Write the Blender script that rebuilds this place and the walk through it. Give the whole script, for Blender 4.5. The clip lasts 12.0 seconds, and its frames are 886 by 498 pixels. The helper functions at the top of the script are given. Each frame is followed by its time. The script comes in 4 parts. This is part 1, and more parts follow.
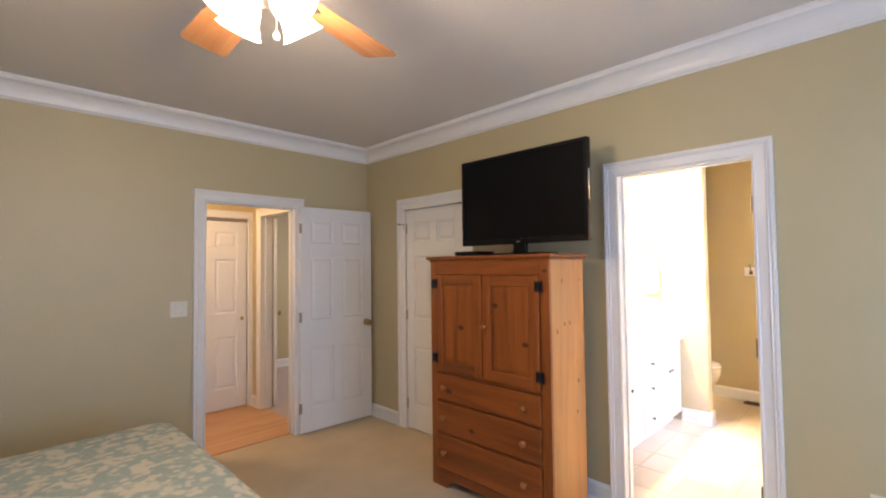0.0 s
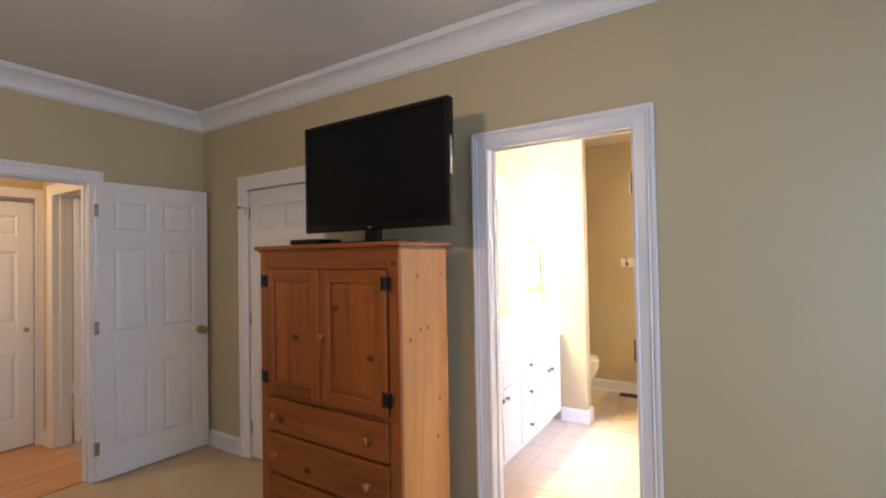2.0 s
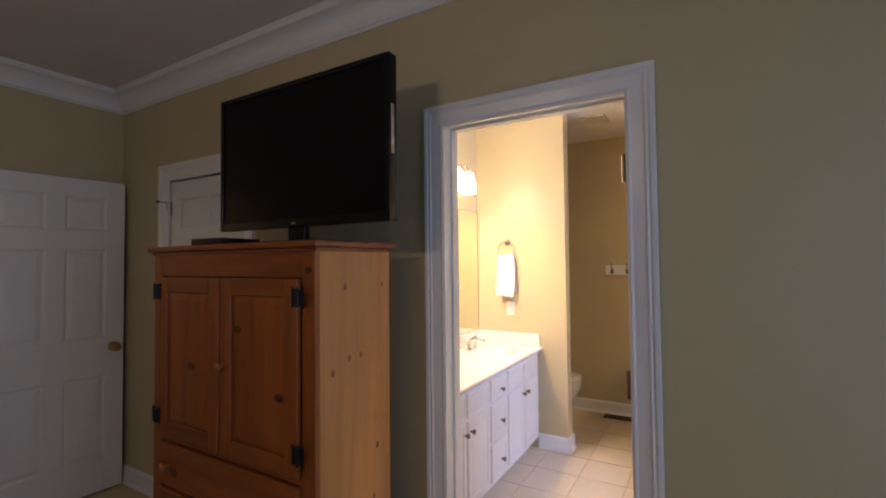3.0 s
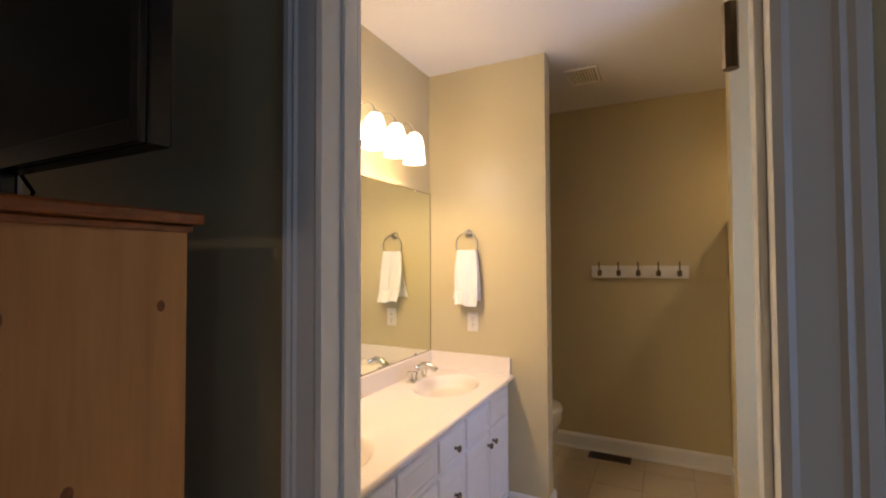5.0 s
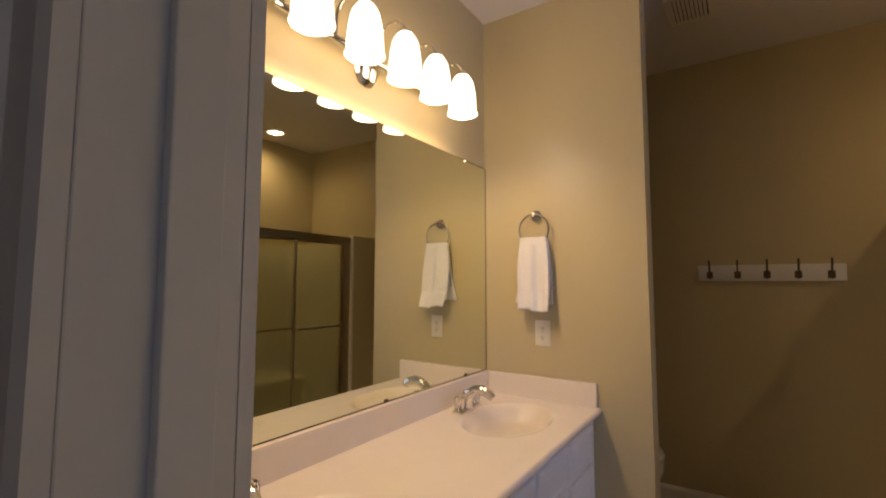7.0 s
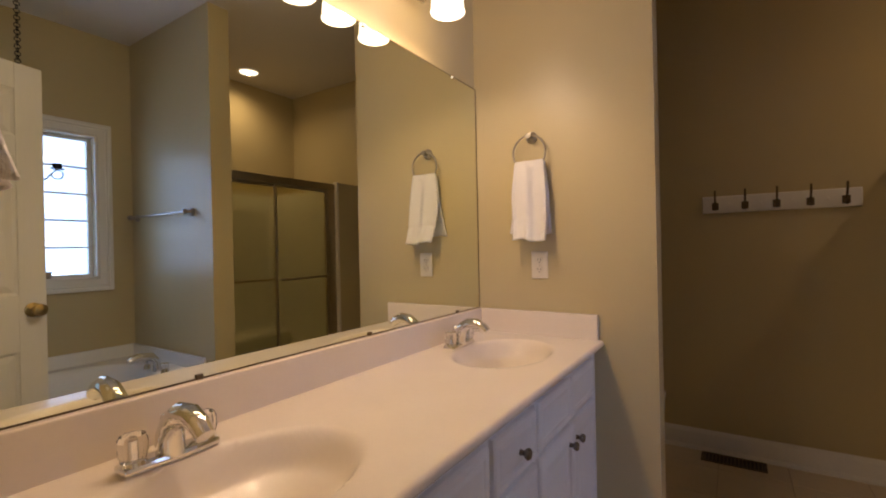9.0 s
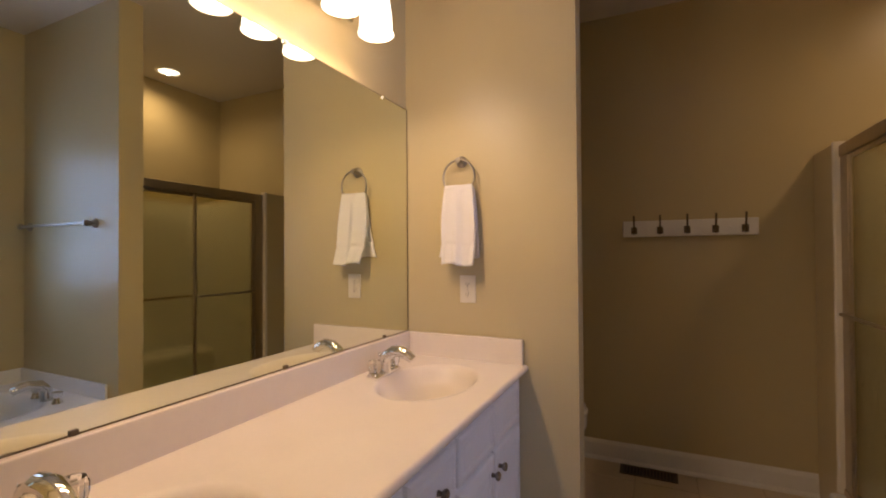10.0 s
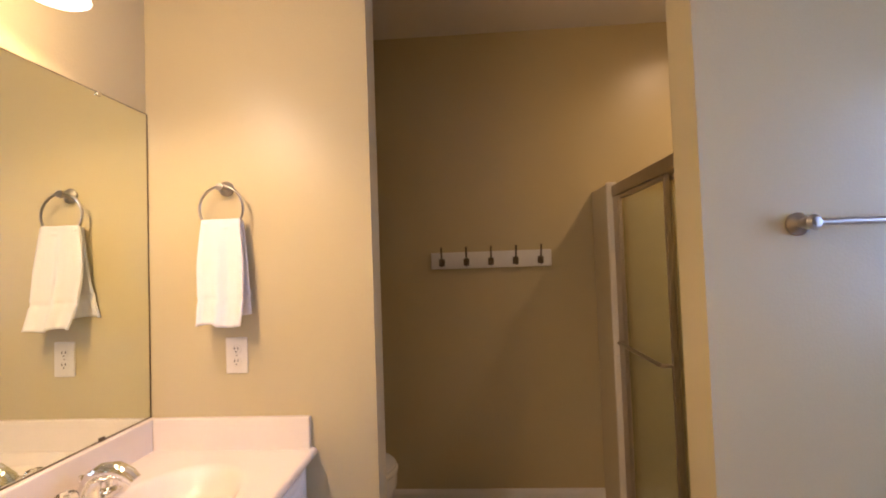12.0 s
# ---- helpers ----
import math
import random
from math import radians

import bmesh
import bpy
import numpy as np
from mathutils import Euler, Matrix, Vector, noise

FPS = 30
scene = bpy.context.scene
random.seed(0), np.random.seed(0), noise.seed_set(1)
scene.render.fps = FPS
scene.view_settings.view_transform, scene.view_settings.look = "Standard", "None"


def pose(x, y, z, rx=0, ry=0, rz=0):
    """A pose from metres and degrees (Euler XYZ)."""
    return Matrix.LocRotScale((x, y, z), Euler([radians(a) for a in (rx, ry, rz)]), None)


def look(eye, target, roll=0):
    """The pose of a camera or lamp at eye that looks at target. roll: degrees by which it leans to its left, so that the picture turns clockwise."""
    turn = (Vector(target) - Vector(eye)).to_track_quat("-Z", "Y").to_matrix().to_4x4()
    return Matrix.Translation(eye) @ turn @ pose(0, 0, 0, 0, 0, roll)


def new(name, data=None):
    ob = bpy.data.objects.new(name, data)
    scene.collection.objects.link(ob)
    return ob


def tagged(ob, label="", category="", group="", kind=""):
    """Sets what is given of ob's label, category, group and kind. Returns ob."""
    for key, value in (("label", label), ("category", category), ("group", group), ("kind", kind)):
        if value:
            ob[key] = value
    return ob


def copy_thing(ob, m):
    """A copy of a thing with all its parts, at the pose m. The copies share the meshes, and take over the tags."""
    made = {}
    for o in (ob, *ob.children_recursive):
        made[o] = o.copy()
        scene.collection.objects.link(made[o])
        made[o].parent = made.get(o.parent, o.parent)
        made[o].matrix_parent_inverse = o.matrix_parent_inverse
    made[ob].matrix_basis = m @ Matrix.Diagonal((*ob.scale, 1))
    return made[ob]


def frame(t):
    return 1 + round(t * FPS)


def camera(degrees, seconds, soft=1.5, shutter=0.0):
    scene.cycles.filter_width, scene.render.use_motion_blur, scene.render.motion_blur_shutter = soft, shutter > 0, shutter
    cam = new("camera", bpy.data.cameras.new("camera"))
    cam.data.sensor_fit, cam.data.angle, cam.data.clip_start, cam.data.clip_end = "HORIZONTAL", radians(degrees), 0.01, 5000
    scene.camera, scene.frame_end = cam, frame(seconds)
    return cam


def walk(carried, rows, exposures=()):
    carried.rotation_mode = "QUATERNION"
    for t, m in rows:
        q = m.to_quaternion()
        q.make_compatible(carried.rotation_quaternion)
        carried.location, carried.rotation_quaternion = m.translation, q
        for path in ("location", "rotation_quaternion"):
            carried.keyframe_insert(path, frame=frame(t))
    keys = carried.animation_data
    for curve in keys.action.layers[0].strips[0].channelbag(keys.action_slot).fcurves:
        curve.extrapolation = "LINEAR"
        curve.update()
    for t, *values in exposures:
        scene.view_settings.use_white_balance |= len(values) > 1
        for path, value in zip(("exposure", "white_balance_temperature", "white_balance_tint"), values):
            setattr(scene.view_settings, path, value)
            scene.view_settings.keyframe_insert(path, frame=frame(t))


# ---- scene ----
cam = camera(89.3, 12.0, soft=2.0)
PATH = [
    (0, (2.458, 0.835, 1.501), (3.877, 2.243, 1.571), -0.7),
    (0.5, (2.566, 0.84, 1.492), (4.076, 2.15, 1.554), -0.6),
    (1, (2.731, 0.882, 1.482), (4.317, 2.101, 1.509), -0.8),
    (1.5, (2.906, 0.928, 1.483), (4.55, 2.068, 1.503), -1.0),
    (2, (3.109, 0.975, 1.483), (4.798, 2.046, 1.519), -1.0),
    (2.5, (3.356, 1.026, 1.478), (5.062, 2.069, 1.525), -1.2),
    (3, (3.609, 1.095, 1.48), (5.334, 2.106, 1.54), -0.6),
    (3.5, (3.853, 1.172, 1.477), (5.604, 2.133, 1.562), -0.1),
    (3.7, (3.951, 1.2, 1.483), (5.714, 2.14, 1.569), 0.0),
    (5.5, (4.725, 1.525, 1.451), (6.521, 2.404, 1.503), -0.3),
    (6, (4.904, 1.602, 1.419), (6.643, 2.588, 1.477), -0.6),
    (6.5, (5.032, 1.664, 1.385), (6.73, 2.717, 1.478), -0.4),
    (7, (5.106, 1.714, 1.324), (6.762, 2.824, 1.478), 0.1),
    (9, (5.268, 1.801, 1.179), (6.943, 2.885, 1.175), -1.2),
    (9.5, (5.28, 1.786, 1.196), (7.021, 2.771, 1.201), -1.1),
    (10, (5.32, 1.77, 1.248), (7.128, 2.626, 1.271), -0.4),
    (10.5, (5.37, 1.781, 1.291), (7.26, 2.432, 1.355), 0.3),
    (11, (5.46, 1.784, 1.338), (7.413, 2.206, 1.414), -0.3),
    (11.5, (5.553, 1.755, 1.36), (7.535, 2.013, 1.441), -1.3),
    (12, (5.667, 1.729, 1.373), (7.663, 1.843, 1.438), -2.0),
]
EXPOSURES = [(0, 1.25, 6500, 19), (1.0, 1.3, 6500, 20), (1.5, 1.25, 6450, 20), (2.0, 0.85, 6400, 21), (2.5, 0.15, 6400, 22), (3.0, -0.55, 6450, 22), (3.5, -1.05, 6550, 21), (5.5, -1.6, 6800, 19), (6.0, -1.9, 6900, 20), (7.0, -2.35, 6950, 22), (9.0, -2.4, 7000, 26), (10.0, -2.2, 7050, 28), (11.0, -1.85, 7050, 29), (12.0, -1.4, 6900, 29)]
walk(cam, [(t, look(eye, target, roll)) for t, eye, target, roll in PATH], EXPOSURES)

# ---- world and lights ----
world = bpy.data.worlds.new("sky")
scene.world = world
world.use_nodes = True
wn = world.node_tree.nodes
sky = wn.new("ShaderNodeTexSky")
sky.sky_type, sky.sun_disc = "NISHITA", False
sky.sun_elevation, sky.sun_rotation = radians(40), radians(20)
world.node_tree.links.new(sky.outputs[0], wn["Background"].inputs[0])
wn["Background"].inputs[1].default_value = 0.05


def lamp(name, kind, watts, colour, m, size=0.1, size_y=0.0):
    d = bpy.data.lights.new(name, kind)
    d.energy, d.color = watts, colour
    if kind == "AREA":
        d.shape, d.size, d.size_y = "RECTANGLE", size, size_y or size
    else:
        d.shadow_soft_size = size
    o = new(name, d)
    o.matrix_world = m
    return o


DAY = (0.38, 0.62, 1.0)
WARM = (1.0, 0.755, 0.46)
for wx in (1.95, 4.15):
    lamp("window_daylight", "AREA", 13, DAY, look((wx, -0.36, 1.35), (wx, 3.0, 1.0)), 0.9, 1.3)
lamp("hall_light", "POINT", 14, (1.0, 0.70, 0.36), pose(3.3, 5.25, 2.2), 0.12)
# fill lamp added to brighten the side room, which has no window
lamp("side_room_fill", "AREA", 11, (0.9, 0.92, 1.0), look((6.9, 6.2, 1.6), (5.0, 6.2, 1.0)), 1.2, 1.3)
lamp("recessed_light", "SPOT", 95, WARM, look((7.54, 0.42, 2.668), (7.54, 0.42, 0)), 0.015).data.spot_size = radians(160)
for o in scene.objects:
    if o.type == "LIGHT" and o.data.type == "SPOT":
        o.data.spot_blend = 1.0
FAN_X, FAN_Y = 3.06, 2.22
for a in (10, 100, 190, 280):
    lamp("fan_bulb", "POINT", 3.4, (1.0, 0.80, 0.56), pose(FAN_X + 0.11 * math.cos(radians(a)), FAN_Y + 0.11 * math.sin(radians(a)), 2.27), 0.04)
SHADE_X = (5.845, 6.04, 6.23, 6.41, 6.595)
for sx in SHADE_X:
    lamp("vanity_bulb", "POINT", 5, WARM, pose(sx, 2.62, 2.045), 0.035)
    glow = lamp("vanity_bulb_down", "SPOT", 19, WARM, look((sx, 2.62, 2.03), (sx, 2.60, 0)), 0.035)
    glow.data.spot_size, glow.data.spot_blend = radians(155), 0.5


# ---- materials ----
def mat(name, base, rough=0.5, metal=0.0, var=0.12, scale=6.0, bump=0.0, bscale=80.0, fine=0.06, spec=0.5, coat=0.0, stretch=(1, 1, 1), per_object=0.0):
    m = bpy.data.materials.new(name)
    m.use_nodes = True
    nt = m.node_tree
    n, l = nt.nodes, nt.links
    b = n["Principled BSDF"]
    b.inputs["Roughness"].default_value, b.inputs["Metallic"].default_value = rough, metal
    b.inputs["Specular IOR Level"].default_value, b.inputs["Coat Weight"].default_value = spec, coat
    tc, mp = n.new("ShaderNodeTexCoord"), n.new("ShaderNodeMapping")
    mp.inputs["Scale"].default_value = stretch
    l.new(tc.outputs["Object"], mp.inputs[0])
    big, small = n.new("ShaderNodeTexNoise"), n.new("ShaderNodeTexNoise")
    big.inputs["Scale"].default_value, small.inputs["Scale"].default_value = scale, bscale
    big.inputs["Detail"].default_value = 4
    l.new(mp.outputs[0], big.inputs[0]), l.new(mp.outputs[0], small.inputs[0])
    add = n.new("ShaderNodeMath")
    add.operation = "MULTIPLY_ADD"
    add.inputs[1].default_value = fine / max(var, 0.001)
    l.new(small.outputs[0], add.inputs[0]), l.new(big.outputs[0], add.inputs[2])
    last = add.outputs[0]
    if per_object:
        oi, a2 = n.new("ShaderNodeObjectInfo"), n.new("ShaderNodeMath")
        a2.operation = "MULTIPLY_ADD"
        a2.inputs[1].default_value = per_object
        l.new(oi.outputs["Random"], a2.inputs[0]), l.new(last, a2.inputs[2])
        last = a2.outputs[0]
    r = n.new("ShaderNodeMapRange")
    r.inputs[1].default_value, r.inputs[2].default_value = 0.3, 0.7 + fine / max(var, 0.001) + per_object
    r.inputs[3].default_value, r.inputs[4].default_value = 1 - var, 1 + var
    l.new(last, r.inputs[0])
    mix = n.new("ShaderNodeVectorMath")
    mix.operation = "SCALE"
    mix.inputs[0].default_value = base
    l.new(r.outputs[0], mix.inputs["Scale"])
    l.new(mix.outputs[0], b.inputs["Base Color"])
    if bump:
        bp = n.new("ShaderNodeBump")
        bp.inputs["Strength"].default_value, bp.inputs["Distance"].default_value = bump, 0.004
        l.new(small.outputs[0], bp.inputs["Height"]), l.new(bp.outputs[0], b.inputs["Normal"])
    return m


def wood(name, dark, light, rough, axis, ring=9.0, knots=0.0):
    """Boards with long grain along the axis, and dark knots."""
    m = bpy.data.materials.new(name)
    m.use_nodes = True
    n, l = m.node_tree.nodes, m.node_tree.links
    b = n["Principled BSDF"]
    b.inputs["Roughness"].default_value = rough
    b.inputs["Coat Weight"].default_value, b.inputs["Coat Roughness"].default_value = 0.15, 0.3
    tc, mp, oi = n.new("ShaderNodeTexCoord"), n.new("ShaderNodeMapping"), n.new("ShaderNodeObjectInfo")
    off = n.new("ShaderNodeVectorMath")
    off.operation = "SCALE"
    off.inputs[0].default_value = (7, 5, 3)
    l.new(oi.outputs["Random"], off.inputs["Scale"])
    l.new(tc.outputs["Object"], mp.inputs[0]), l.new(off.outputs[0], mp.inputs["Location"])
    mp.inputs["Scale"].default_value = tuple(0.06 if k == axis else 1 for k in range(3))
    big, fine = n.new("ShaderNodeTexNoise"), n.new("ShaderNodeTexNoise")
    big.inputs["Scale"].default_value, big.inputs["Distortion"].default_value = ring, 1.2
    fine.inputs["Scale"].default_value, fine.inputs["Detail"].default_value = 140, 3
    l.new(mp.outputs[0], big.inputs[0]), l.new(mp.outputs[0], fine.inputs[0])
    add = n.new("ShaderNodeMath")
    add.operation = "MULTIPLY_ADD"
    add.inputs[1].default_value = 0.35
    l.new(fine.outputs[0], add.inputs[0]), l.new(big.outputs[0], add.inputs[2])
    ramp = n.new("ShaderNodeValToRGB")
    ramp.color_ramp.elements[0].position, ramp.color_ramp.elements[0].color = 0.42, (*dark, 1)
    ramp.color_ramp.elements[1].position, ramp.color_ramp.elements[1].color = 0.9, (*light, 1)
    l.new(add.outputs[0], ramp.inputs[0])
    col = ramp.outputs[0]
    if knots:
        mp2, vo = n.new("ShaderNodeMapping"), n.new("ShaderNodeTexVoronoi")
        mp2.inputs["Scale"].default_value = tuple(2.2 if k == axis else 4.2 for k in range(3))
        l.new(tc.outputs["Object"], mp2.inputs[0]), l.new(mp2.outputs[0], vo.inputs[0])
        vo.inputs["Scale"].default_value = 1.0
        kr = n.new("ShaderNodeMapRange")
        kr.inputs[1].default_value, kr.inputs[2].default_value = knots * 0.45, knots
        kr.inputs[3].default_value, kr.inputs[4].default_value = 0.8, 0.0
        l.new(vo.outputs["Distance"], kr.inputs[0])
        mx = n.new("ShaderNodeMix")
        mx.data_type = "RGBA"
        for s in mx.inputs:
            if s.name == "B" and s.type == "RGBA":
                s.default_value = (dark[0] * 0.3, dark[1] * 0.22, dark[2] * 0.2, 1)
            if s.name == "A" and s.type == "RGBA":
                l.new(col, s)
            if s.name == "Factor" and s.type == "VALUE":
                l.new(kr.outputs[0], s)
        col = [o for o in mx.outputs if o.type == "RGBA"][0]
    l.new(col, b.inputs["Base Color"])
    bp = n.new("ShaderNodeBump")
    bp.inputs["Strength"].default_value, bp.inputs["Distance"].default_value = 0.15, 0.001
    l.new(fine.outputs[0], bp.inputs["Height"]), l.new(bp.outputs[0], b.inputs["Normal"])
    return m


def glowing(name, colour, strength, base=(0.9, 0.9, 0.88)):
    m = mat(name, base, 0.3, var=0.02)
    b = m.node_tree.nodes["Principled BSDF"]
    b.inputs["Emission Color"].default_value, b.inputs["Emission Strength"].default_value = (*colour, 1), strength
    return m


def glass(name, rough, tint=(1, 1, 1), bump=0.0, bscale=60):
    m = mat(name, tint, rough, var=0.0, bump=bump, bscale=bscale)
    b = m.node_tree.nodes["Principled BSDF"]
    for link in list(b.inputs["Base Color"].links):
        m.node_tree.links.remove(link)
    b.inputs["Base Color"].default_value = (*tint, 1)
    b.inputs["Transmission Weight"].default_value, b.inputs["IOR"].default_value = 1.0, 1.3
    return m


def floral(name):
    m = mat(name, (0.33, 0.39, 0.35), 0.85, var=0.1, scale=9, bump=0.5, bscale=40)
    n, l = m.node_tree.nodes, m.node_tree.links
    b = n["Principled BSDF"]
    src = b.inputs["Base Color"].links[0].from_socket
    tc, a, c = n.new("ShaderNodeTexCoord"), n.new("ShaderNodeTexNoise"), n.new("ShaderNodeTexVoronoi")
    a.inputs["Scale"].default_value, a.inputs["Detail"].default_value, a.inputs["Distortion"].default_value = 8, 5, 1.5
    c.inputs["Scale"].default_value = 24
    l.new(tc.outputs["Object"], a.inputs[0]), l.new(tc.outputs["Object"], c.inputs[0])
    s = n.new("ShaderNodeMath")
    s.operation = "MULTIPLY_ADD"
    s.inputs[1].default_value = -0.35
    l.new(c.outputs["Distance"], s.inputs[0]), l.new(a.outputs[0], s.inputs[2])
    r = n.new("ShaderNodeValToRGB")
    r.color_ramp.elements[0].position, r.color_ramp.elements[1].position = 0.28, 0.40
    l.new(s.outputs[0], r.inputs[0])
    mx = n.new("ShaderNodeMix")
    mx.data_type = "RGBA"
    for k in mx.inputs:
        if k.type == "RGBA" and k.name == "A":
            l.new(src, k)
        if k.type == "RGBA" and k.name == "B":
            k.default_value = (0.58, 0.55, 0.43, 1)
        if k.type == "VALUE" and k.name == "Factor":
            l.new(r.outputs[0], k)
    l.new([o for o in mx.outputs if o.type == "RGBA"][0], b.inputs["Base Color"])
    return m


BEDPAINT = mat("beige wall paint", (0.50, 0.42, 0.25), 0.42, var=0.035, scale=2.0, bump=0.12, bscale=160, fine=0.02)
PAINT = mat("khaki wall paint", (0.50, 0.415, 0.235), 0.33, var=0.035, scale=2.0, bump=0.12, bscale=160, fine=0.02)
CEIL = mat("ceiling paint", (0.66, 0.62, 0.57), 0.8, var=0.03, scale=1.5, bump=0.15, bscale=120, fine=0.02)
TRIM = mat("white trim paint", (0.76, 0.75, 0.73), 0.32, var=0.03, scale=5, bump=0.015, bscale=60, fine=0.02)
DOORM = mat("white door paint", (0.74, 0.73, 0.70), 0.35, var=0.04, scale=4, bump=0.10, bscale=90, fine=0.02, stretch=(1, 1, 0.15))
CARPET = mat("beige carpet", (0.58, 0.465, 0.31), 0.95, var=0.22, scale=2.4, bump=1.0, bscale=260, fine=0.14, spec=0.1)
CARPET2 = mat("rose beige carpet", (0.52, 0.42, 0.36), 0.95, var=0.1, scale=3.5, bump=1.0, bscale=260, fine=0.14, spec=0.1)
TILE = mat("cream floor tile", (0.60, 0.50, 0.36), 0.35, var=0.08, scale=5, bump=0.06, bscale=40, fine=0.05, per_object=0.15)
GROUT = mat("tile grout", (0.50, 0.41, 0.29), 0.9, var=0.1, scale=12, bump=0.4)
OAK = wood("oak floor", (0.44, 0.20, 0.07), (0.66, 0.36, 0.14), 0.3, 0, 16)
# armoire front tones hold its shade, the paler side tone holds its light
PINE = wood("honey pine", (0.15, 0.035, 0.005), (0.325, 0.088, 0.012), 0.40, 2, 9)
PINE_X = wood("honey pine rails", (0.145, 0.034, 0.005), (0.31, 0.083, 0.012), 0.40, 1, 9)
PINE_LIT = wood("pine side in a lit tone", (0.38, 0.155, 0.04), (0.56, 0.25, 0.07), 0.42, 2, 10, knots=0.12)
PINE_KNOB = wood("turned pine", (0.24, 0.075, 0.014), (0.38, 0.13, 0.028), 0.38, 0, 12)
BLACK_IRON = mat("black iron", (0.02, 0.02, 0.025), 0.45, 0.7, var=0.2, scale=30)
BRASS = mat("aged brass", (0.42, 0.29, 0.12), 0.32, 1.0, var=0.15, scale=30)
STEEL = mat("dull steel hinge", (0.38, 0.33, 0.26), 0.4, 1.0, var=0.15, scale=30)
DARK_BRONZE = mat("dark bronze", (0.15, 0.11, 0.07), 0.4, 0.9, var=0.2, scale=25)
CHROME = mat("chrome", (0.80, 0.79, 0.77), 0.08, 1.0, var=0.04, scale=20)
NICKEL = mat("brushed nickel", (0.38, 0.35, 0.31), 0.3, 1.0, var=0.08, scale=30)
KNOBM = mat("dark nickel", (0.22, 0.20, 0.18), 0.22, 1.0, var=0.1, scale=30)
ALU = mat("satin aluminium frame", (0.52, 0.45, 0.35), 0.38, 1.0, var=0.08, scale=20)
TVBLACK = mat("gloss black plastic", (0.004, 0.004, 0.005), 0.25, var=0.1, scale=20, spec=0.3)
SCREEN = mat("matt tv screen", (0.003, 0.003, 0.0035), 0.3, var=0.1, scale=3, spec=0.15)
MARBLE = mat("cultured marble", (0.80, 0.71, 0.60), 0.27, var=0.04, scale=7, fine=0.02, coat=0.15)
CABINET = mat("white cabinet paint", (0.72, 0.72, 0.71), 0.35, var=0.04, scale=6, bump=0.05, bscale=70, fine=0.02)
TERRY = mat("white terry cloth", (0.80, 0.78, 0.77), 0.95, var=0.05, scale=14, bump=0.9, bscale=320, spec=0.1)
PORCELAIN = mat("white porcelain", (0.80, 0.78, 0.74), 0.1, var=0.02, scale=5, coat=0.3)
ACRYLIC = mat("white acrylic", (0.74, 0.74, 0.74), 0.2, var=0.03, scale=5)
PLASTIC = mat("ivory plastic", (0.70, 0.65, 0.55), 0.35, var=0.03, scale=20)
DARKSLOT = mat("dark slot", (0.02, 0.018, 0.015), 0.7, var=0.1, scale=30)
BROWN_METAL = mat("brown painted metal", (0.085, 0.05, 0.03), 0.45, 0.3, var=0.2, scale=20)
BLADE = wood("fan blade oak", (0.42, 0.17, 0.06), (0.56, 0.27, 0.11), 0.4, 0, 12)
MIRROR = mat("mirror silver", (0.83, 0.86, 0.74), 0.0, 1.0, var=0.0, fine=0.0)
FROST = glass("obscured glass", 0.12, (0.92, 0.96, 0.97), 1.0, 32)
SHOWER_GLASS = glass("shower glass", 0.22, (0.82, 0.77, 0.45), 0.25, 90)
CLEAR = glass("clear acrylic", 0.03)
SHADE_ON = glowing("lit frosted shade", (1.0, 0.86, 0.62), 16.0)
FAN_SHADE_ON = glowing("lit fan shade", (1.0, 0.88, 0.68), 2.6)
CAN_ON = glowing("lit downlight", (1.0, 0.88, 0.68), 18.0)
DISTANCE = glowing("bright leafy distance", (0.30, 0.55, 1.0), 46.0, (0.5, 0.6, 0.5))
dn, dl = DISTANCE.node_tree.nodes, DISTANCE.node_tree.links
leafy, leafy_ramp = dn.new("ShaderNodeTexNoise"), dn.new("ShaderNodeValToRGB")
leafy.inputs["Scale"].default_value, leafy.inputs["Detail"].default_value = 7.0, 5.0
leafy_ramp.color_ramp.elements[0].position, leafy_ramp.color_ramp.elements[0].color = 0.40, (0.10, 0.17, 0.38, 1)
leafy_ramp.color_ramp.elements[1].position, leafy_ramp.color_ramp.elements[1].color = 0.62, (0.36, 0.54, 1.0, 1)
dl.new(dn.new("ShaderNodeTexCoord").outputs["Object"], leafy.inputs[0]), dl.new(leafy.outputs[0], leafy_ramp.inputs[0])
dl.new(leafy_ramp.outputs[0], dn["Principled BSDF"].inputs["Emission Color"])
QUILT = floral("floral quilt")
LINEN = mat("white linen", (0.74, 0.73, 0.70), 0.9, var=0.05, scale=9, bump=0.4)


# ---- mesh helpers ----
def box(bm, x0, y0, z0, x1, y1, z1, bevel=0.0):
    r = bmesh.ops.create_cube(bm, size=1, matrix=Matrix.Translation(((x0 + x1) / 2, (y0 + y1) / 2, (z0 + z1) / 2)) @ Matrix.Diagonal((abs(x1 - x0), abs(y1 - y0), abs(z1 - z0), 1)))
    if bevel:
        es = {e for v in r["verts"] for e in v.link_edges}
        bmesh.ops.bevel(bm, geom=list(es), offset=bevel, segments=2, profile=0.5, affect="EDGES")
    return bm


def boxes(*items, bevel=0.0):
    bm = bmesh.new()
    for i in items:
        box(bm, *i, bevel=bevel)
    return bm


